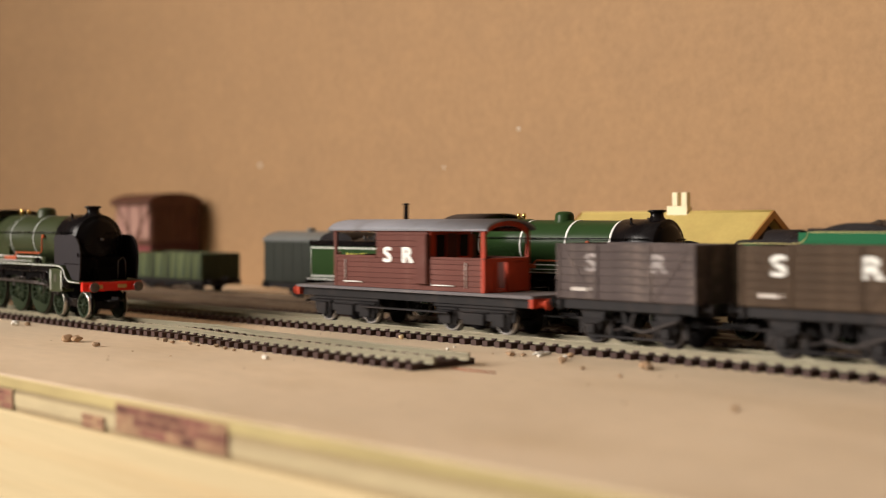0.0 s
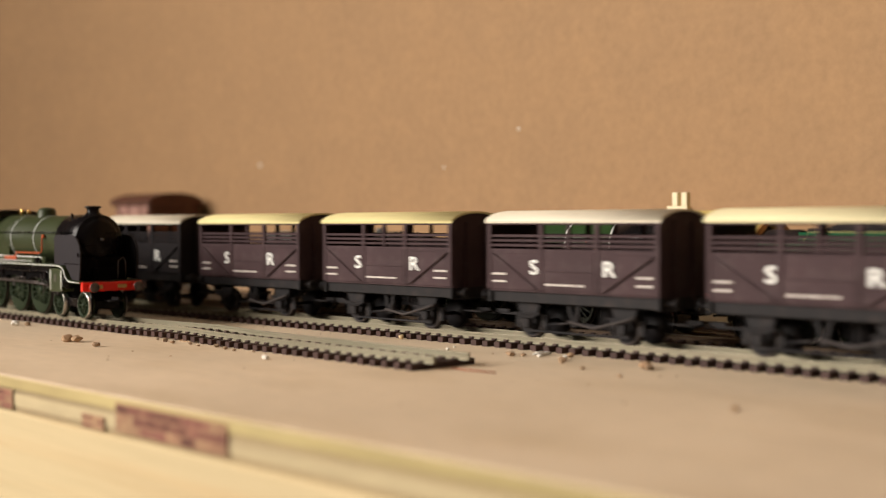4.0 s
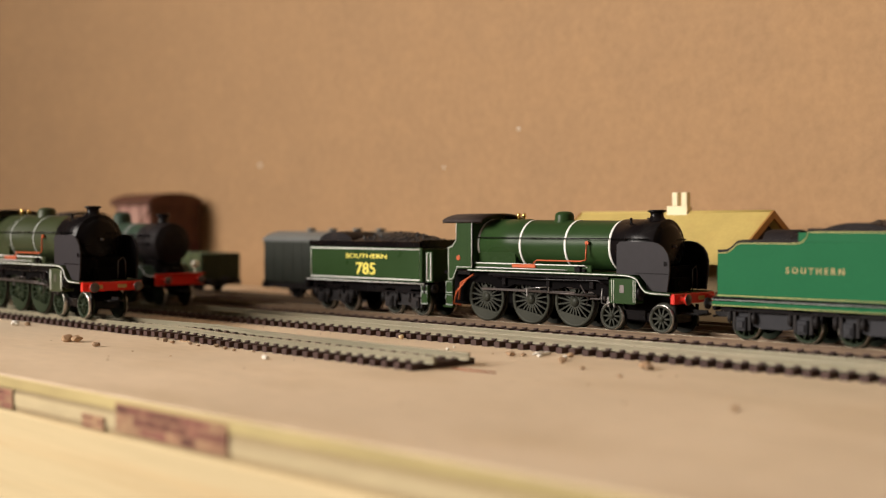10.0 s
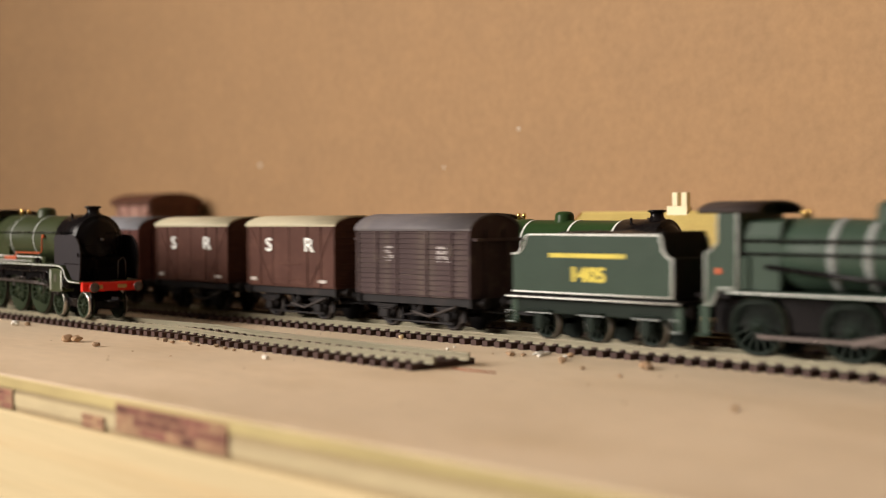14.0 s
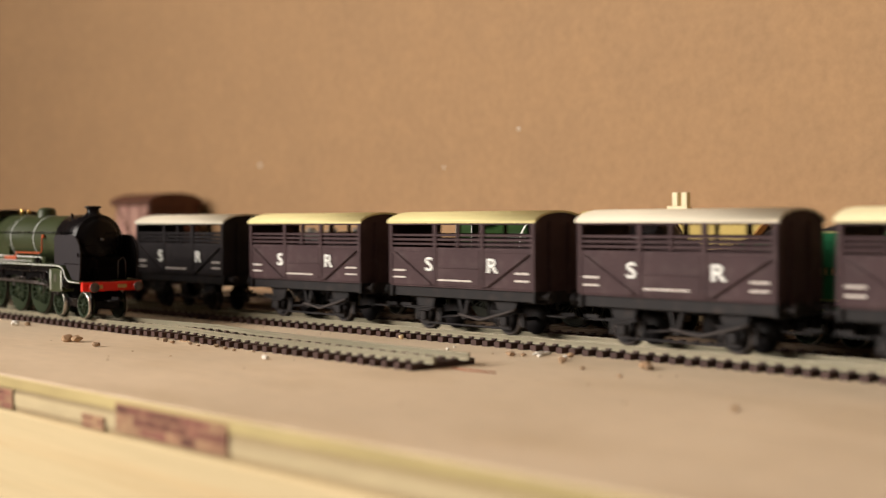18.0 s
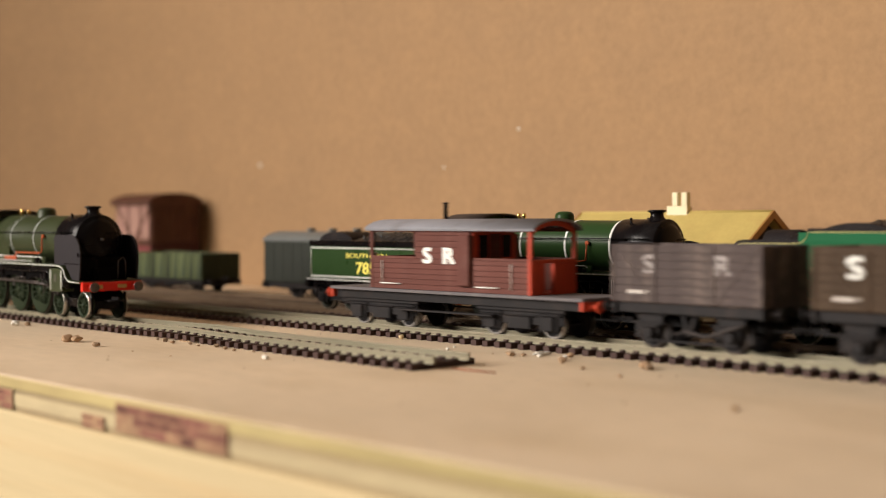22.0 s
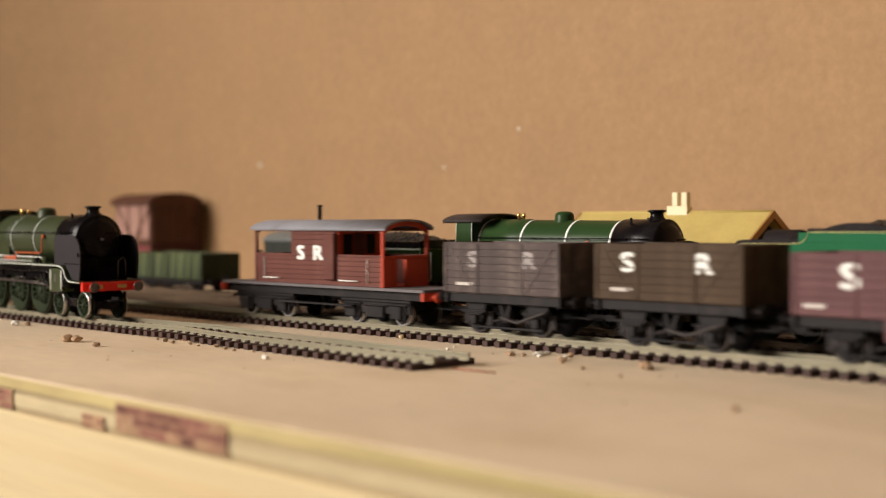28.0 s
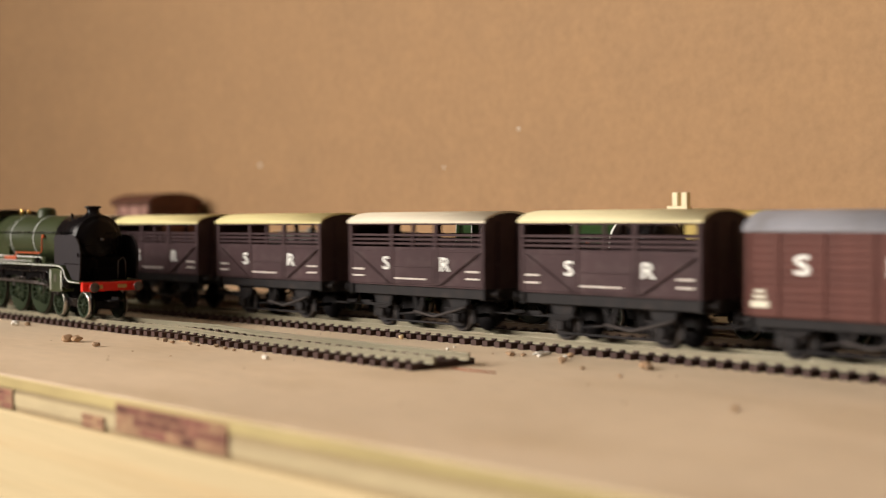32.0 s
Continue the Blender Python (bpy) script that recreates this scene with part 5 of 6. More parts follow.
def bogie_tender(name, label, h, m, xs, body, line, curved):
    """An eight-wheeled tender, its middle at the origin. body: side profile (x, z) of the tank sheet."""
    t = thing(name, label, "model tender")
    for s in (-1, 1):
        y0, y1 = sorted((s * 15.8, s * 14.8))
        sd = part("tank_side", made(prism, body, "y", y0, y1), m, t)
        if curved:
            bm = bmesh.new()
            tube(bm, [(x, s * 15.85, z) for x, z in body[2:]], 0.2, 5)
            tube(bm, [(-h, s * 15.85, body[0][1] + 0.5), (h, s * 15.85, body[0][1] + 0.5)], 0.17, 5)
            part("lining", bm, line, sd, "cream edge line along the tank side")
    part("tank", boxes((-h + 0.4, h - 0.4, -15, 15, body[0][1], min(z for x, z in body[2:]) - 0.6), b=0.3), m, t)
    part("footplate", boxes((-h - 2.5, h + 2.5, -16.2, 16.2, 16.2, 17.8), b=0.2), BLACK, t)
    for s in (-1, 1):
        bm = bmesh.new()
        tube(bm, [(-h - 2.4, s * 16.25, 16.5 if curved else 17.0), (h + 2.4, s * 16.25, 16.5 if curved else 17.0)], 0.13 if curved else 0.28, 5)
        part("lining", bm, STEPLINE if curved else line, t)
        part("frame_plate", boxes((-h, h, min(s * 12.6, s * 13.6), max(s * 12.6, s * 13.6), 11.6, 16.2), b=0.2), BLACK, t)
        x0, x1 = sorted((s * (h + 2.4), s * (h + 0.8)))
        part("drag_beam", boxes((x0, x1, -15.8, 15.8, 12, 16.4), b=0.2), BLACK, t)
        for y in (-11.4, 11.4):
            buffer(t, s * (h + 2.4), y, 14.4, s * (1 if s < 0 else 0.55))
    coupling(t, -h - 2, -1)
    n = len(xs) // 2
    for axles in (xs[:n], xs[n:]):
        bogie(t, axles, 6.5, WHEELGREEN if curved else WHEELDARK, m=TENDERGREY if curved else FRAME)
    return t


# ---- standing stock ----
engine_c = express_engine("express_locomotive", "glossy dark green model steam engine with white boiler bands", GREEN, WHEELDARK)
engine_c.matrix_basis = pose(-0.311, 0.051, RT * MM)
engine_l = express_engine("express_locomotive", "olive green model steam engine standing on the front siding", LEFTGREEN, WHEELGREEN, thin=True)
engine_l.matrix_basis = pose(-0.5745, -0.0800, RT * MM, 0, 0, -3.0) @ Matrix.Scale(1.075, 4)

H1 = 46.0
# out of view: added for the shadow it throws on the rear tracks
tender_l = bogie_tender("locomotive_tender", "unseen olive green bogie tender behind the siding engine, added for its shade", H1, LEFTGREEN, (-38, -17.5, 19, 39.5),
                        [(-H1, 17.8), (H1, 17.8), (H1, 38.4), (-H1, 38.4)], WHITE, False)
tender_l.matrix_basis = pose(-0.7905, -0.0742, RT * MM, 0, 0, -0.5) @ Matrix.Scale(1.075, 4)
coal_heap(tender_l, -30, H1 - 3, 13, 38.0, 8.0, 4)
tender_785 = bogie_tender("locomotive_tender", "dark green bogie tender with white lining and heaped coal", H1, GREEN, (-38, -17.5, 19, 39.5),
                          [(-H1, 17.8), (H1, 17.8), (H1, 35.4), (-H1, 35.4)], WHITE, False)
tender_785.matrix_basis = pose(-0.5102, 0.051, RT * MM)
for sd in (-1, 1):
    panel_lines(tender_785, -H1 + 1.2, H1 - 1.2, 18.8, 34.6, sd * 15.85, WHITE, 0.42)
    panel_lines(tender_785, H1 + 2.2, H1 + 5.0, 18.8, 33.0, sd * 13.9, WHITE, 0.5)
    part("coal_rail", made(prism, [(sd * 15.8, 35.4), (sd * 16.4, 38.6), (sd * 15.6, 38.8), (sd * 14.6, 35.4)], "x", -H1, H1 - 1), BLACK, tender_785, "black flared coal plate")
    part("cab_wing", boxes((H1 + 0.4, H1 + 6, min(sd * 13.8, sd * 13), max(sd * 13.8, sd * 13), 17.8, 33.6), b=0.2), GREEN, tender_785)
    part("tender_step", boxes((H1 - 1, H1 + 4, min(sd * 13.4, sd * 15.4), max(sd * 13.4, sd * 15.4), 6.5, 16.4), b=0.2), GREEN, tender_785)
    panel_lines(tender_785, H1 - 0.7, H1 + 3.7, 6.9, 12.4, sd * 15.45, STEPLINE, 0.3)
    panel_lines(tender_785, H1 - 0.7, H1 + 3.7, 13.2, 16.2, sd * 15.45, STEPLINE, 0.3)
part("bulkhead", boxes((H1 - 2, H1 - 0.8, -14.6, 14.6, 35, 39.4), b=0.2), BLACK, tender_785)
part("rear_plate", boxes((-H1, -H1 + 1.4, -14.6, 14.6, 35, 38.4), b=0.2), BLACK, tender_785)
bm = bmesh.new()
up = [(-H1 + 2 + 30 * i / 14, 38 + 6.6 * math.sin(math.pi * i / 14) ** 0.55) for i in range(15)]
prism(bm, [(x, 38 + (z - 38) * 0.85) for x, z in up], "y", -11, 11)
part("tank_dome", bm, MATTBLACK, tender_785, "curved black cover over the tank")
coal_heap(tender_785, -16, H1 - 3, 13, 38.0, 6.0, 3)
lettering("lettering", "SOUTHERN", 2.4, YELLOW, tender_785, (2.5, -15.85, 30.6), "yellow lettering", 0.02, 1.92)
lettering("lettering", "785", 6.4, YELLOW, tender_785, (2.2, -15.85, 23.9), "yellow painted numerals", 0.022, 1.22)

H2 = 51.0
prof = [(-H2, 17.8), (H2, 17.8), (H2, 44.4), (-H2 + 41, 44.4)]
prof += [(-H2 + 41 - 4.5 * (1 - math.cos(radians(a))) - 0.0, 44.4 - 4.5 * math.sin(radians(a))) for a in (30, 60, 85)]
prof += [(-H2 + 33, 39.8), (-H2 + 12, 39.8)]
prof += [(-H2 + 9.5 - 1.2 * i, 39.4 - 0.95 * i) for i in range(4)] + [(-H2 + 4.5, 35.8), (-H2 + 0.2, 35.6)]
tender_g = bogie_tender("locomotive_tender", "bright malachite green bogie tender with yellow lining and coal", H2, MALACHITE, (-41, -13.5, 6, 33), prof, CREAMLINE, True)
tender_g.matrix_basis = pose(-0.2360, 0.051, RT * MM)
for sd in (-1, 1):
    part("side_top", made(prism, [(x, z + 0.02) for x, z in prof[2:]] + [(x, z + 1.4) for x, z in prof[2:][::-1]], "y", sd * 13.4, sd * 15.7), MATTBLACK, tender_g)
for sd in (-1, 1):
    part("coal_flare", made(prism, [(sd * 15.75, 40.4), (sd * 15.93, 40.5), (sd * 15.82, 44.2), (sd * 15.75, 44.2)], "x", -H2 + 37, H2 - 0.3), MALACHITE, tender_g, "sloping green coal plate")
part("tank_top", boxes((-H2 + 1, H2 - 1, -14.6, 14.6, 34.6, 35.2), b=0.1), MATTBLACK, tender_g)
for sd in (-1, 1):
    ys = sorted((sd * 16.0, sd * 16.3))
    va = part("valance", boxes((-H2 - 2.3, H2 + 2.3, ys[0], ys[1], 13.9, 15.9), b=0.1), MALACHITE, tender_g, "narrow green valance below the footplate")
    part("lining", made(tube, [(-H2 - 2.3, sd * 16.32, 14.2), (H2 + 2.3, sd * 16.32, 14.2)], 0.15, 5), CREAMLINE, va, "thin yellow line")
for i, (a, b) in enumerate(((-38, -22), (-24, -14))):
    bm = bmesh.new()
    lathe(bm, [(6.2 - i * 1.6, a), (6.6 - i * 1.6, a + 1), (6.6 - i * 1.6, b - 1), (6.2 - i * 1.6, b)], at=(0, 3 - 5 * i, 38.6), axis="x", n=20)
    part("vacuum_tank", bm, MATTBLACK, tender_g, "black cylinder on the tender top")
bm = bmesh.new()
prism(bm, [(-9 + 34 * i / 12, 43 + 5.0 * math.sin(math.pi * i / 12) ** 0.6) for i in range(13)], "y", -12, 12)
part("tank_dome", bm, MATTBLACK, tender_g)
coal_heap(tender_g, 2, H2 - 2, 13, 43.5, 7.5, 8)
lettering("lettering", "S O U T H E R N", 2.5, DULLGOLD, tender_g, (-7.0, -15.85, 29.3), "worn gold lettering", 0.025, 0.98)
part("ladder", boxes((-H2 - 1.6, -H2 - 0.9, -12, -11.3, 17.8, 35), (-H2 - 1.6, -H2 - 0.9, -8, -7.3, 17.8, 35), b=0.1), BLACK, tender_g)


# ---- the moving engine ----
def mogul(name, label):
    """Six-coupled engine with a leading truck; origin on the rail below the front buffer beam."""
    t = thing(name, label, "model locomotive")
    m = NGREEN
    zb = 36.6
    for x in (-112.0, -75.6, -44.8):
        pair(t, "driving_wheel", x, 11.0, 16, NWHEEL, 75, True, tyre=BRIGHT if x < -100 else None)
    pair(t, "truck_wheel", -6.8, 6.6, 10, NWHEEL, 0, True, crank=False, tyre=BRIGHT)
    part("frames", boxes((-132, -4, -6.2, 6.2, 7, 22), (-128, -34, -7.4, 7.4, 9, 23), b=0.3), BLACK, t)
    running_plate(t, [(-121, 23.6), (-20, 23.6), (-16, 23.4), (-11.5, 18.9), (-8, 18.2), (-1, 18.1)], 16.0, 1.2, m, WHITE)
    b = bmesh.new()
    lathe(b, [(0.02, -121), (13.2, -121), (13.2, -88), (13.0, -84), (11.6, -30)], at=(0, 0, zb), axis="x", n=44, caps=False)
    part("boiler", b, m, t, "green tapered boiler")
    fb = bmesh.new()
    prism(fb, [(-13.2, zb + 7), (-13.4, 24), (13.4, 24), (13.2, zb + 7), (11.5, zb + 11.6), (8, zb + 13.0), (-8, zb + 13.0), (-11.5, zb + 11.6)], "x", -121, -101)
    part("firebox", fb, m, t, "square-shouldered firebox")
    s_ = bmesh.new()
    lathe(s_, [(11.4, -30.4), (12.0, -30), (12.0, -8), (11.5, -7.4), (10, -7.3), (9.6, -6.8), (7, -5.6), (0.02, -4.9)], at=(0, 0, zb), axis="x", n=44, caps=False)
    part("smokebox", s_, MATTBLACK, t, "matt black smokebox")
    part("saddle", boxes((-27, -10, -8.5, 8.5, 19, 27), b=0.6), BLACK, t)
    for x, r in ((-81.6, 13.0), (-68.4, 12.6), (-44.2, 12.0)):
        band(t, x, r, zb, GREYLINE, 1.5 if x < -60 else 1.2, r - 0.1)
    chimney(t, -17.6, 47.6, 54.4, 3.0)
    dome(t, -65.4, 48.0, 55.8, 5.6, m)
    for y in (-1.6, 1.6):
        v = bmesh.new()
        lathe(v, [(1.0, 49), (0.8, 50.8), (1.0, 51.2), (1.0, 52.6), (0.5, 53)], at=(-98, y, 0), n=10)
        part("safety_valve", v, BRASS, t, "small brass valve")
    for s in (-1, 1):
        bm = bmesh.new()
        tube(bm, [(-119, s * 14.4, zb + 5.2), (-34, s * 13.4, zb + 5.2), (-12, s * 13.0, zb + 4.8)], 0.48)
        tube(bm, [(-119, s * 14.5, zb + 0.6), (-34, s * 13.4, zb + 0.2), (-12, s * 13.0, zb - 0.2)], 0.45)
        part("handrail", bm, BLACK, t)
        bm = bmesh.new()
        tube(bm, [(-106, s * 14.4, 32.6), (-70, s * 14.0, 29.0), (-34, s * 13.6, 25)], 0.95)
        part("reversing_rod", bm, BLACK, t)
        bm = bmesh.new()
        prism(bm, [(-30.2, 10.4), (-16, 10.4), (-15.2, 11.2), (-15.2, 22.4), (-30.2, 22.4), (-31, 21.6), (-31, 11.2)], "y", s * 10.5, s * 16.8)
        cy = part("cylinder", bm, m, t, "green cylinder casing")
        bm = bmesh.new()
        for x in (-26.0, -20.4):
            tube(bm, [(x, s * 16.85, 10.6), (x, s * 16.85, 22.2)], 0.4, 4)
        part("lining", bm, WORNWHITE, cy)
        bm = bmesh.new()
        lathe(bm, [(3.4, 0), (3.4, 1.2), (2.4, 1.8), (0.01, 2.0)], at=(-15.2, s * 13.4, 15), axis="x", n=18)
        part("cylinder_cover", bm, BLACK, cy)
        buffer(t, 0.8, s * 11.6, 15.2, 1, RED)
        y0, y1 = sorted((s * 13.4, s * 16.2))
        part("cab_step", boxes((-134, -129, y0, y1, 6.6, 7.4), (-133.5, -129.5, sorted((s * 13.4, s * 14.2))[0], sorted((s * 13.4, s * 14.2))[1], 7.4, 18), b=0.2), m, t)
        part("side_tank_box", boxes((-121, -113, min(s * 12, s * 14.6), max(s * 12, s * 14.6), 24, 36), b=0.3), m, t)
    part("buffer_beam", boxes((-1.6, 0.8, -16.2, 16.2, 12.0, 18.4), b=0.25), RED, t, "red buffer beam")
    part("footsteps", boxes((-1.5, 2.5, -16, 16, 18.4, 19.0), b=0.1), RED, t)
    part("guard_iron", boxes((-3, -1.6, -9, -8, 2.4, 12.4), (-3, -1.6, 8, 9, 2.4, 12.4), b=0.1), BLACK, t)
    lampb = bmesh.new()
    lathe(lampb, [(2.0, 1.4), (2.2, 2.0), (2.2, 4.2), (1.9, 4.8), (0.01, 4.9)], at=(0, 9.0, 24.4), axis="x", n=20)
    box(lampb, 2.0, 3.2, 8.7, 9.3, 18.8, 22.2, 0.1)
    part("headlamp_disc", lampb, PALE, t, "round white headcode disc")
    coupling(t, 0, 1)
    cab(t, -131.0, -116.5, 23.6, 37.5, 52.4, 15.4, m, WHITE, 6.0, -133.5, -108.0)
    part("cab_floor", boxes((-135, -121, -14.4, 14.4, 20.6, 22.4), b=0.2), BLACK, t)
    # rods move with the wheels: built about the middle crank pin
    for s in (-1, 1):
        y = s * 11.3
        rod = part("coupling_rod", boxes((-37.9, 32.3, y - 0.35, y + 0.35, -0.75, 0.75), b=0.15), ROD, t, "worn steel coupling rod", (-75.6, 0, 11.0))
        CRANK.append((rod, 11.0, (-75.6, 0, 11.0), 4.4))
        bm = bmesh.new()
        box(bm, -47, -31, y - 0.5, y + 0.5, 16.4, 17.1, 0.1)
        box(bm, -47, -31, y - 0.5, y + 0.5, 13.6, 14.3, 0.1)
        # the main rod swings on the middle crank pin, its other end slides with the crosshead
        main = bmesh.new()
        yr = sorted((y + s * 0.6, y + s * 1.2))
        prism(main, [(-1.4, -1.1), (1.2, -1.1), (36, -0.7), (37, 0), (36, 0.7), (1.2, 1.1), (-1.4, 1.1)], "y", *yr)
        main_rod = part("main_rod", main, ROD, t, "worn steel connecting rod", (-75.6, 0, 11.0))
        cross = part("crosshead", boxes((-2.2, 2.2, y - 0.9, y + 0.9, -1.5, 1.5), b=0.2), ROD, t, "", (-44, 0, 15.35))
        SWING.append((main_rod, cross))
        tube(bm, [(-56, y + s * 0.9, 19), (-52, y + s * 0.9, 12.5)], 0.45)
        tube(bm, [(-62, y + s * 0.7, 18), (-37, y + s * 0.7, 18.4)], 0.42)
        part("slide_bars", bm, ROD, t)
    return t


CRANK = []
SWING = []          # main rod and crosshead of each side


def six_wheel_tender(name, label):
    t = thing(name, label, "model tender")
    h, m = 40.6, NGREEN
    prof = [(-h, 19.2), (h, 19.2), (h, 34.6), (h - 2.0, 35.2), (h - 4.4, 37.6), (h - 5.6, 42.6), (h - 6.4, 43.8), (-h + 9, 43.8), (-h + 7.6, 43), (-h + 5.4, 38), (-h + 3, 36), (-h, 35.6)]
    for s in (-1, 1):
        sd = part("tank_side", made(prism, prof, "y", s * 14.8, s * 15.8), m, t)
        bm = bmesh.new()
        tube(bm, [(x, s * 15.85, z - 0.3) for x, z in prof[2:]], 0.4, 5)
        tube(bm, [(-h, s * 15.85, 19.8), (h, s * 15.85, 19.8)], 0.34, 5)
        tube(bm, [(h - 0.3, s * 15.85, 19.8), (h - 0.3, s * 15.85, 34.6)], 0.34, 5)
        tube(bm, [(-h - 3.6, s * 16.25, 17.6), (h + 3.4, s * 16.25, 17.6)], 0.34, 5)
        part("lining", bm, WHITE, sd, "white edge line along the tank side")
        y0, y1 = sorted((s * 12.4, s * 13.4))
        part("frame_plate", boxes((-h, h, y0, y1, 11, 16.9), b=0.2), NWHEEL, t)
        for x in (-27, 0, 27):
            yb = sorted((s * 13.4, s * 15.2))
            part("axlebox", boxes((x - 2.2, x + 2.2, yb[0], yb[1], 4.4, 10.5), (x - 6, x + 6, yb[0], yb[1] - 0.4, 11.6, 12.6), b=0.3), NWHEEL, t)
            part("spring_line", boxes((x - 6.5, x + 6.5, yb[0] + 0.4, yb[1] - 0.3, 10.9, 11.25), b=0.05), STEPLINE, t)
        for x in (-h - 1, h + 1):
            yb = sorted((s * 13.2, s * 16))
            part("tender_step", boxes((x - 2.2, x + 2.2, yb[0], yb[1], 6.4, 7.2), (x - 1.8, x + 1.8, s * 13.2 - 0.4, s * 13.2 + 0.4, 7.2, 17), b=0.15), m, t)
            panel_lines(t, x - 2.0, x + 2.0, 7.0, 11.6, s * 16.1, STEPLINE, 0.24)
        for y in (-11.4, 11.4):
            buffer(t, s * (h + 3), y, 14.4, s * (1 if s < 0 else 0.5))
    part("tank", boxes((-h + 0.4, h - 0.4, -15, 15, 19, 34.8), b=0.3), m, t)
    # shade in the gap to the cab, put in as a black sheet
    part("tank_front", boxes((h - 0.3, h + 0.4, -14.9, 14.9, 19, 35), b=0.2), MATTBLACK, t)
    part("footplate", boxes((-h - 3.4, h + 3.2, -16.2, 16.2, 16.9, 18.6), b=0.2), MATTBLACK, t)
    part("bulkhead", boxes((h - 6.6, h - 5.4, -14.6, 14.6, 34, 45), b=0.3), MATTBLACK, t)
    part("rear_plate", boxes((-h + 6, -h + 7.2, -14.6, 14.6, 34, 43), b=0.3), MATTBLACK, t)
    part("tank_rear", boxes((-h, -h + 0.9, -15, 15, 19, 35.8), b=0.2), m, t)
    coal_heap(t, -h + 8, h - 7, 14, 42.0, 3.6, 5)
    for x in (-27, 0, 27):
        pair(t, "tender_wheel", x, 6.6, 10, NWHEEL, 0, True, crank=False)
    part("lettering", boxes((-20.5, 18.5, -15.95, -15.82, 34.2, 36.0), b=0.02), FADEDYELLOW, t, "yellow line of unreadable lettering")
    lettering("lettering", "1405", 6.0, FADEDYELLOW, t, (-0.5, -15.85, 27.6), "yellow painted numerals", 0.06, 1.08)
    coupling(t, -h - 3, -1)
    return t


def join_train():
    def add(ob, s):
        TRAIN.append((ob, s))
        ob.matrix_basis = pose(0, 0, RT * MM)
    add(mogul("mixed_traffic_locomotive", "dark green model steam engine with red buffer beam"), 0.0)
    add(six_wheel_tender("six_wheel_tender", "dark green six-wheeled tender with yellow numerals behind the engine"), -185.0)
    add(plank_van("goods_van", "weathered grey-brown planked van with a dark grey roof", 38.0, DARKVAN, ROOFDARK, 13, True), -285.6)
    add(ply_van("goods_van", "brown van with ribbed ends and beige roof", 36.3, ROOFBEIGE), -376.2)
    add(ply_van("goods_van", "brown van with ribbed ends and beige roof", 36.3, ROOFBEIGE), -465.3)
    add(plank_van("goods_van", "red-brown van with a grey arched roof", 37.2, REDBROWN, ROOFGREY, 11, False, True), -556.5)
    add(cattle_wagon("cattle_wagon", "dark brown slatted cattle wagon with a cream roof", CATTLE, ROOFCREAM), -657.3)
    add(cattle_wagon("cattle_wagon", "dark brown slatted cattle wagon with an off-white roof", CATTLE, ROOFWHITE), -768.0)
    add(cattle_wagon("cattle_wagon", "dark brown slatted cattle wagon with a yellow roof", CATTLE, ROOFYELLOW), -880.0)
    add(cattle_wagon("cattle_wagon", "dark brown slatted cattle wagon with a yellow roof", CATTLE, ROOFYELLOW), -989.3)
    add(cattle_wagon("cattle_wagon", "black slatted cattle wagon with a pale cream roof", CATTLEBLACK, ROOFWHITE), -1099.0)
    add(open_wagon("open_wagon", "mauve-brown planked open wagon", 36.8, MAUVE, 7, 16.4, 38.0, bar=True, xs=-14.8, xr=16.4, zl=30.2, size=8.8), -1200.3)
    add(open_wagon("open_wagon", "olive-brown planked open wagon with side braces", 33.8, OLIVEBROWN, 7, 18.5, 40.2, xs=-17.8, xr=16.4, zl=33.1, size=7.6), -1289.7)
    add(open_wagon("open_wagon", "weathered grey planked open wagon with worn letters", 33.5, GREYWAGON, 7, 17.9, 40.0, worn=True, xs=-15.8, xr=16.4, zl=32.6, size=7.0), -1375.3)
    add(brake_van("brake_van", "red-brown bogie brake van with grey roof and open red veranda"), -1501.8)


join_train()


# ---- parked stock and buildings at the back ----
def parked_open():
    t = thing("open_wagon", "faded green planked open wagon parked on the rear track", "open wagon", (-743 - 50, 102, RT))
    h, z0, z1 = 50, 8.6, 27.0
    part("floor", boxes((-h, h, -15, 15, z0, z0 + 1)), PLANKGREEN, t)
    for s in (-1, 1):
        ys = sorted((s * 16, s * 14.8))
        sd = part("side", boxes((-h, h, ys[0], ys[1] - 0 if s > 0 else ys[1], z0, z1), b=0.1), PLANKGREEN, t)
        yp = sorted((s * 16, s * 16.5))
        data = mesh_of("plank", boxes((0.25, 9.75, yp[0], yp[1], z0 + 0.4, z1), b=0.12), PLANKGREEN)
        for i in range(10):
            ob = new("plank", data)
            ob.parent, ob.location = sd, ((-h + 10 * i) * MM, 0, 0)
        xs = sorted((s * h, s * (h - 1.2)))
        part("end", boxes((xs[0], xs[1], -15.6, 15.6, z0, z1)), PLANKGREEN, t)
    underframe(t, h, (-30, 34), z0 - 3.6, z0, 5.6, lever=False)


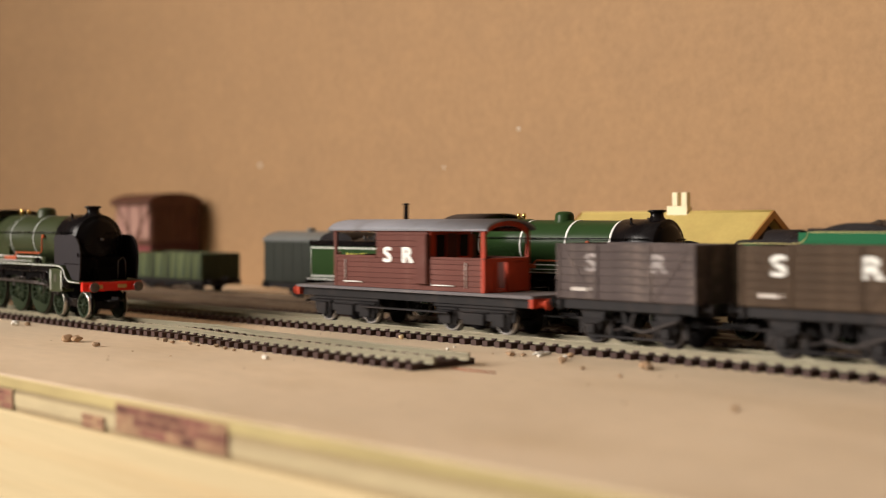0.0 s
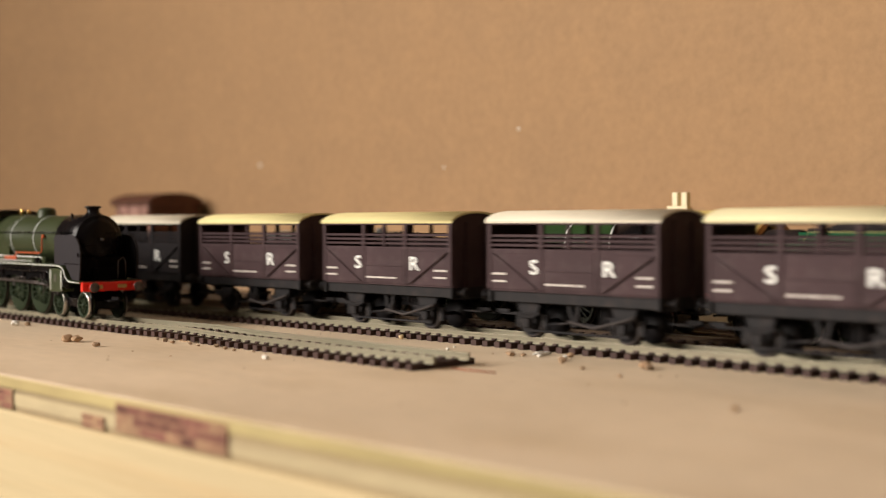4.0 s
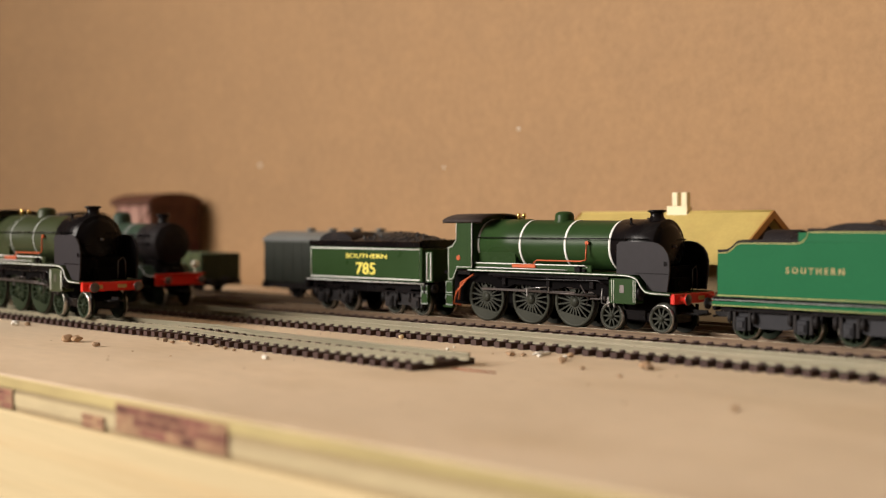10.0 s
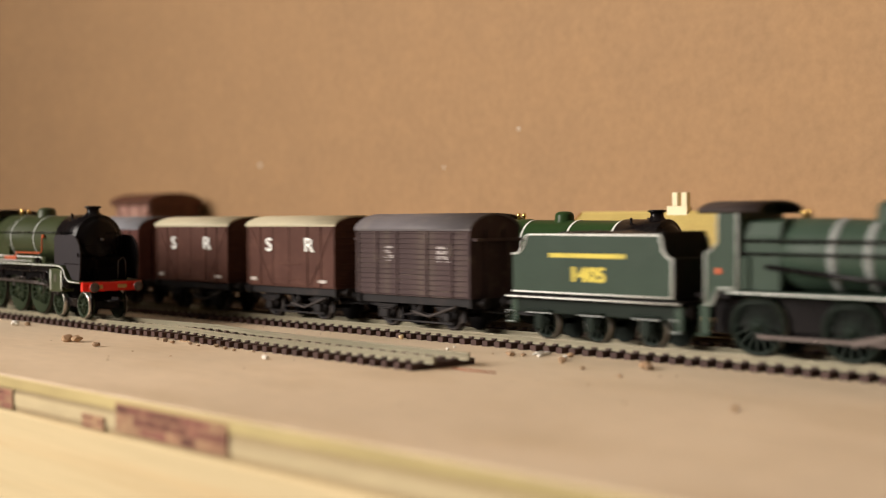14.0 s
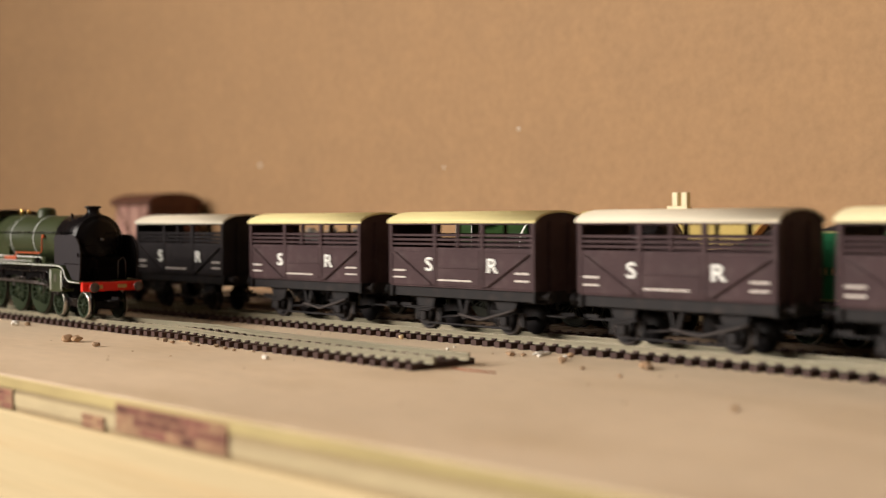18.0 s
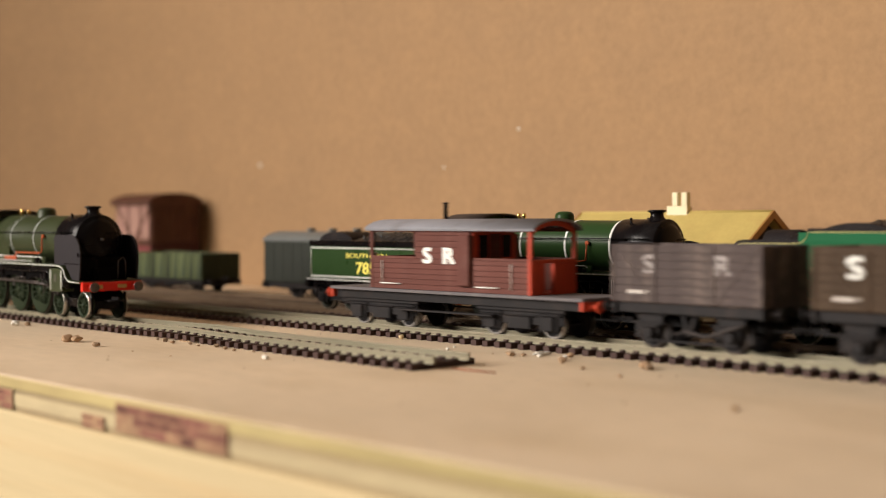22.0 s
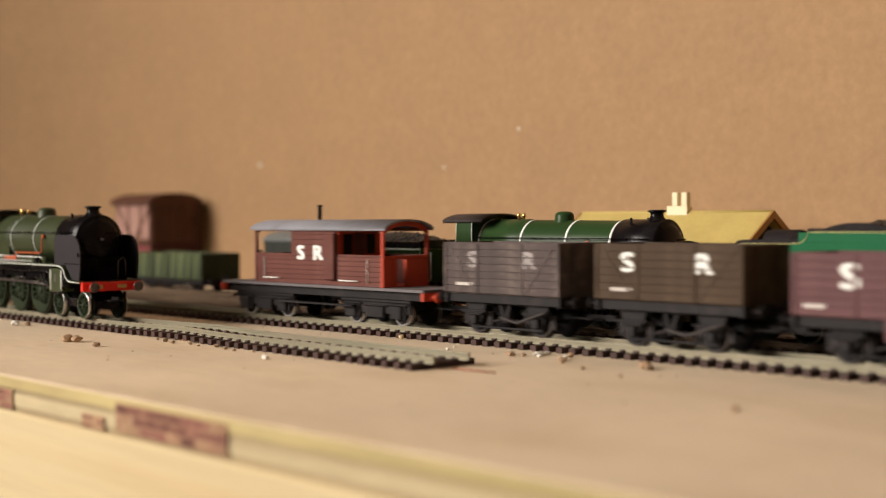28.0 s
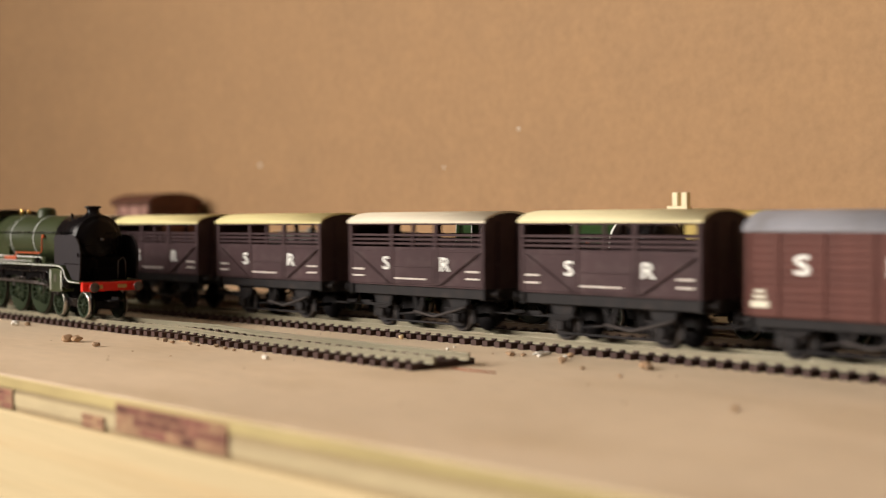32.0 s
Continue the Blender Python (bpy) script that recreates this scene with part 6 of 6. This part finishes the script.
def parked_van():
    h = 60
    t = thing("luggage_van", "grey-green luggage van with pale grey roof on the rear track", "railway van", (-669.5 + h, 102, RT))
    z0, z1, z2 = 10.4, 37.2, 43.0
    part("floor", boxes((-h, h, -15, 15, z0 - 0.6, z0 + 0.8)), COACHGREEN, t)
    for s in (-1, 1):
        ys = sorted((s * 15.8, s * 14.8))
        sd = part("side", boxes((-h, h, ys[0], ys[1], z0, z1 + 0.6), b=0.1), COACHGREEN, t)
        yp = sorted((s * 15.8, s * 16.0))
        for i in range(13):
            x = -h + 0.8 + (2 * h - 1.6) * i / 12
            part("side_post", boxes((x - 0.3, x + 0.3, yp[0], yp[1], z0, z1)), COACHGREEN, t)
        end_wall(t, s * h, 15.6, z0, z1, z2 - 0.8, COACHGREEN, s, 0)
    arched_roof(t, h + 0.8, 16.6, z1 + 0.1, z2, ROOFPALE, "pale grey arched roof")
    for x in (-30, -8, 16, 38):
        bm = bmesh.new()
        lathe(bm, [(2.2, z2 - 1), (2.2, z2 + 0.6), (3.2, z2 + 0.8), (3.2, z2 + 1.8), (0.02, z2 + 2.0)], at=(x, 0, 0), n=14, caps=False)
        part("roof_vent", bm, ROOFPALE, t)
    underframe(t, h, (-34, 34), z0 - 4, z0 - 0.4, 5.8, lever=False)


def station():
    t = thing("station_building", "small station with yellow pitched roof and ivory chimneys by the wall", "model building", (-398, 160, 0))
    x0, x1, ze, zr, w = -62.0, 62.0, 34.0, 58.6, 38.0
    for s in (-1, 1):
        ys = sorted((s * 20, s * 18.6))
        part("wall", boxes((x0 + 4, x1 - 4, ys[0], ys[1], 0, ze)), STONE, t)
        bm = bmesh.new()
        prism(bm, [(s * w, ze - 0.6), (0, zr), (0, zr - 1.3), (s * w, ze - 1.9)], "x", x0, x1)
        part("roof_slope", bm, YELLOWROOF, t, "mustard yellow roof slope")
        xs = sorted((s * 58, s * 56.6))
        bm = bmesh.new()
        prism(bm, [(-20, 0), (20, 0), (20, ze), (0, zr - 3), (-20, ze)], "x", xs[0], xs[1])
        # the recessed gable's shade is put into its black colour
        part("gable", bm, MATTBLACK, t, "gable wall coloured black for the shade in it")
        for g in (-1, 1):
            bm = bmesh.new()
            prism(bm, [(g * (w + 0.4), ze - 0.4), (0, zr + 0.5), (0, zr - 3.6), (g * (w + 0.4), ze - 4.2)], "x", s * 62, s * 63.2)
            part("barge_board", bm, BARGE, t, "orange-brown barge board")
    part("ridge_tile", made(tube, [(x0, 0, zr), (x1, 0, zr)], 0.7), YELLOWROOF, t)
    part("chimney_base", boxes((-1.4, 11.8, -2.4, 2.4, zr - 3.0, zr + 3.2), b=0.2), IVORY, t)
    for x in (3.4, 9.4):
        part("chimney_pot", boxes((x - 1.8, x + 1.8, -1.8, 1.8, zr + 3.2, zr + 10.6), b=0.3), IVORY, t, "square ivory chimney")


def brown_house():
    t = thing("brown_building", "dark maroon building with arched roof and pale front panels", "model building", (-916, 150, 0))
    part("body", boxes((-58, 0, 0, 48, 0, 70), b=1.0), MAROON, t)
    for a, b in ((-14, -2), (-33, -17), (-54, -36)):
        part("pale_panel", boxes((a, b, -0.8, 0.1, 40, 68), b=0.2), PINKISH, t, "pale pink front panel")
    part("lower_panel", boxes((-57, -1, -0.7, 0.1, 24, 34), b=0.2), REDPANEL, t, "dull red lower panel")
    part("band", boxes((-59, 0.8, -1.4, 48.8, 34.6, 38.0), b=0.3), MAROON, t)
    for g in (-1, 1):
        bm = bmesh.new()
        prism(bm, [(-26 + g * 4, 40), (-26 + g * 1, 40), (-26 + g * 26, 69), (-26 + g * 29, 69)], "y", -1.3, -0.6)
        part("brace", bm, MAROON, t)
    part("end_band", boxes((0.6, 1.4, 1, 47, 22, 37), b=0.2), DARKREDPANEL, t, "dark red band across the end")
    for i in range(6):
        part("end_plank", boxes((-0.2, 0.7, 1 + i * 8, 8.2 + i * 8, 2, 69), b=0.2), MAROON, t)
    bm = bmesh.new()
    up = [(24 + 27 * math.cos(a), 69 + 10 * math.sin(a) ** 0.8) for a in [math.pi * i / 14 for i in range(15)]]
    prism(bm, up + [(24, 68)], "x", -62, 2)
    part("roof", bm, MAROON, t)


parked_open()
parked_van()
station()
brown_house()


# ---- scraps on the board ----
def crumb(x, y, r, m, seed, flat=0.6, name="crumb", label="small pale crumb of debris lying on the board", long=1.0):
    rnd = random.Random(seed)
    bm = bmesh.new()
    bmesh.ops.create_icosphere(bm, subdivisions=2, radius=1)
    for v in bm.verts:
        k = 1 + 0.35 * noise.noise(v.co * 1.7 + Vector((seed, 0, 0)))
        v.co = Vector((v.co.x * r * k * long, v.co.y * r * k, v.co.z * r * k * flat))
    lo = min(v.co.z for v in bm.verts)
    for v in bm.verts:
        v.co.z -= lo
    ob = part(name, bm, m)
    ob.matrix_basis = pose(x * MM, y * MM, 0, 0, 0, rnd.uniform(0, 180))
    return tagged(ob, label, "debris", "scraps on the board")


def scraps():
    rows = ((-626, -107, 2.2, CHALK, 1), (-620, -103, 1.7, CRUMB, 2), (-523, -131, 3.0, CRUMB, 3), (-518, -129, 2.4, CRUMB, 4), (-493, -133, 1.7, CRUMB, 5), (-398, -112, 1.5, CHALK, 6),
            (-336, -37, 1.6, CRUMB, 7), (-332, -34, 1.2, CRUMB, 8), (-341, -33, 1.3, CRUMB, 9), (-326, -31, 1.1, CHALK, 10), (-310, -36, 1.8, CRUMB, 11), (-313, -31, 1.4, CHALK, 12), (-316, -24, 1.6, CRUMB, 22),
            (-306, -41, 1.1, CRUMB, 13), (-287, -52, 1.0, CRUMB, 14), (-272, -34, 2.4, CRUMB, 15), (-269, -36, 1.7, CRUMB, 16), (-276, -30, 1.5, CRUMB, 17), (-264, -60, 0.9, CRUMB, 18), (-372, -37, 0.8, CHALK, 19), (-376, -29, 0.7, CHALK, 20), (-194, -98, 1.3, CRUMB, 21))
    rows += tuple((-500 + 9.5 * i, -98 - (i * 7) % 5, 0.7 + (i * 3 % 4) * 0.2, CRUMB, 60 + i) for i in range(9))
    for x, y, r, m, s in rows:
        crumb(x, y, r, m, s)
    crumb(-329, -26, 1.3, CHALK, 40, 0.7, "paper_scrap", "small white scrap of paper beside the track", 4.2)
    rnd = random.Random(4)
    for i in range(60):
        x, y = rnd.uniform(-640, -220), rnd.uniform(-170, -20)
        crumb(x, y, rnd.uniform(0.15, 0.45), CRUMB, 100 + i)
    gap = bmesh.new()
    tube(gap, [(-534, -90.5, 0.4), (-516, -91.5, 0.9), (-500, -90.4, 0.6), (-484, -89.8, 0.5)], 0.35, 6)
    tagged(part("wire_end", gap, REDLINE), "dark red wire lying under the lifted siding", "wire")
    blue = bmesh.new()
    tube(blue, [(-520, -89, 0.5), (-505, -89.5, 1.4), (-490, -88.6, 0.6)], 0.3, 6)
    tagged(part("wire_end", blue, BLUEWIRE), "thin blue wire lying under the lifted siding", "wire")
    straw = bmesh.new()
    tube(straw, [(-489, -93, 0.3), (-484, -92.2, 1.5), (-480, -94.6, 0.3)], 0.25, 5)
    tube(straw, [(-487, -95, 0.3), (-474, -94, 0.5)], 0.2, 5)
    tagged(part("wood_shaving", straw, CRUMB), "thin pale wood shaving beside the siding", "debris", "scraps on the board")
    # the siding end's faint reddish shadow, laid down as a thin tube
    red = bmesh.new()
    tube(red, [(-323.5, -82.5, 0.35), (-316, -83.5, 0.3), (-302, -82, 0.3)], 0.3, 6)
    tagged(part("wire_end", red, REDLINE), "thin red-brown tube laid as the shadow at the siding's end", "wire")
    crumb(-421, -18.6, 1.2, BEAD, 41, 1.0, "bead", "small round cream bead by the sleepers")
    e = thing("torn_paper", "torn purple-brown printed paper glued to the board edge", "paper strip")
    for x0, x1, z0, z1 in ((-348.5, -288, -11.2, -2.0), (-370, -356, -12.0, -7.5), (-450, -420, -11.9, -4.8)):
        part("paper", boxes((x0, x1, EDGE_Y - 0.75, EDGE_Y - 0.45, z0, z1), b=0.08), PAPER, e)
        rb = random.Random(int(x0))
        n = max(2, int((x1 - x0) / 7.5))
        for j in range(3):
            zz = z0 + 0.4 + j * (z1 - z0 - 0.5) / 3
            for i in range(n):
                if rb.random() < 0.75:
                    xx = x0 + 0.5 + (x1 - x0 - 1.5) * (i + 0.35 * (j % 2)) / n
                    part("printed_brick", boxes((xx, min(xx + (x1 - x0) / n - 0.7, x1 - 0.3), EDGE_Y - 0.8, EDGE_Y - 0.72, zz, zz + (z1 - z0) / 3 - 0.7), b=0), PRINT, e)
    for x, z, r in ((-837, 100.7, 2.4), (-550.6, 114.8, 1.6), (-621, 91.6, 1.3)):
        bm = bmesh.new()
        bmesh.ops.create_icosphere(bm, subdivisions=2, radius=r)
        for v in bm.verts:
            v.co = Vector((v.co.x, v.co.y * 0.3, v.co.z * 0.9))
        ob = part("plaster_fleck", bm, FLECK, None, "small pale fleck on the hardboard", (x, WALL_Y, z))
        tagged(ob, category="fleck", group="flecks on the wall")


scraps()

# ---- what moves ----
RUN = [(0.0, 1079), (0.5, 1004.1), (1.0, 923.8), (1.5, 846.7), (2.0, 758.8), (2.5, 684.2), (3.0, 596.8), (3.5, 525.2), (4.0, 444), (4.5, 360), (5.0, 275), (5.5, 190.4), (6.0, 103), (6.5, 17.5),
       (7.0, -72.5), (7.5, -160.5), (8.0, -256.8), (8.5, -347.6), (9.0, -445.5), (9.5, -539), (9.8, -598), (10.0, -636), (10.2, -667), (10.4, -675), (10.85, -675), (11.0, -666), (11.1, -656.5), (11.2, -644),
       (11.3, -632), (11.4, -617.5), (11.5, -603.5), (12.0, -512.5), (12.5, -421), (13.0, -323.5), (13.5, -229.5), (14.0, -128.6), (14.5, -40), (15.0, 46), (15.5, 128), (16.0, 208), (16.5, 285.6), (17.0, 364.2),
       (17.5, 433.8), (18.0, 504.5), (18.5, 574), (19.0, 649), (19.5, 725), (20.0, 808), (20.5, 886.3), (21.0, 970), (21.5, 1045), (22.0, 1128), (22.5, 1206), (23.0, 1290), (23.5, 1370), (24.0, 1444),
       (24.4, 1484), (24.8, 1492), (25.2, 1470), (25.6, 1412), (26.0, 1345), (26.5, 1262), (27.0, 1179), (27.5, 1094.1), (28.0, 1013.3), (28.5, 939), (29.0, 854.5), (29.5, 771.5), (30.0, 686), (30.5, 604), (31.0, 519.5), (31.5, 442), (32.0, 352)]


def place(t):
    """How far the train has come at t seconds, in millimetres."""
    i = max(k for k in range(len(RUN) - 1) if RUN[k][0] <= t)
    (t0, a), (t1, b) = RUN[i], RUN[i + 1]

    def slope(k):
        if k <= 0 or k >= len(RUN) - 1:
            j = min(max(k, 0), len(RUN) - 2)
            return (RUN[j + 1][1] - RUN[j][1]) / (RUN[j + 1][0] - RUN[j][0])
        return (RUN[k + 1][1] - RUN[k - 1][1]) / (RUN[k + 1][0] - RUN[k - 1][0])
    h = t1 - t0
    u = (t - t0) / h
    m0, m1 = slope(i) * h, slope(i + 1) * h
    return a * (2 * u ** 3 - 3 * u ** 2 + 1) + m0 * (u ** 3 - 2 * u ** 2 + u) + b * (3 * u ** 2 - 2 * u ** 3) + m1 * (u ** 3 - u ** 2)


# the couplings are pushed together while the train backs, and drawn out while it pulls ahead
TURNED = 1.7        # where the cranks stand when the engine is at 0
SLACK = (0, 0, 3, 3.5, 5, 7, 9, 10.5, 11.5, 13, 18, 18.5, 20.5, 21, 22)


def stretched(t):
    return min(max((t - 10.9) / 0.7, 0.0), 1.0) if t < 18 else min(max((25.6 - t) / 0.9, 0.0), 1.0)


def motions():
    times = [i / 5 for i in range(161)]
    for (ob, s), lag in zip(TRAIN, SLACK):
        walk(ob, [(t, pose((place(t) + s - lag * stretched(t)) * MM, 0, RT * MM)) for t in times])
    moving = {ob.name for ob, s in TRAIN}
    fine = [i / 30 for i in range(961)]
    run = [place(min(t, 32.0)) for t in fine]
    for ob, r, at in ROLL:
        if ob.parent.name in moving:
            walk(ob, [(t, pose(at[0] * MM, at[1] * MM, at[2] * MM, 0, math.degrees(x / r + TURNED) % 360, 0)) for t, x in zip(fine, run)])
    for ob, r, at, c in CRANK:
        walk(ob, [(t, pose((at[0] + c * math.sin(x / r + TURNED)) * MM, at[1] * MM, (at[2] + c * math.cos(x / r + TURNED)) * MM)) for t, x in zip(fine, run)])
    swing = []
    for t, x in zip(fine, run):
        a = x / 11.0 + TURNED
        px, pz = -75.6 + 4.4 * math.sin(a), 11.0 + 4.4 * math.cos(a)
        lift = math.asin((15.35 - pz) / 36.0)
        swing.append((t, px, pz, lift, px + 36.0 * math.cos(lift)))
    for rod, cross in SWING:
        walk(rod, [(t, pose(px * MM, 0, pz * MM, 0, -math.degrees(lift), 0)) for t, px, pz, lift, cx in swing])
        walk(cross, [(t, pose(cx * MM, 0, 15.35 * MM)) for t, px, pz, lift, cx in swing])


motions()
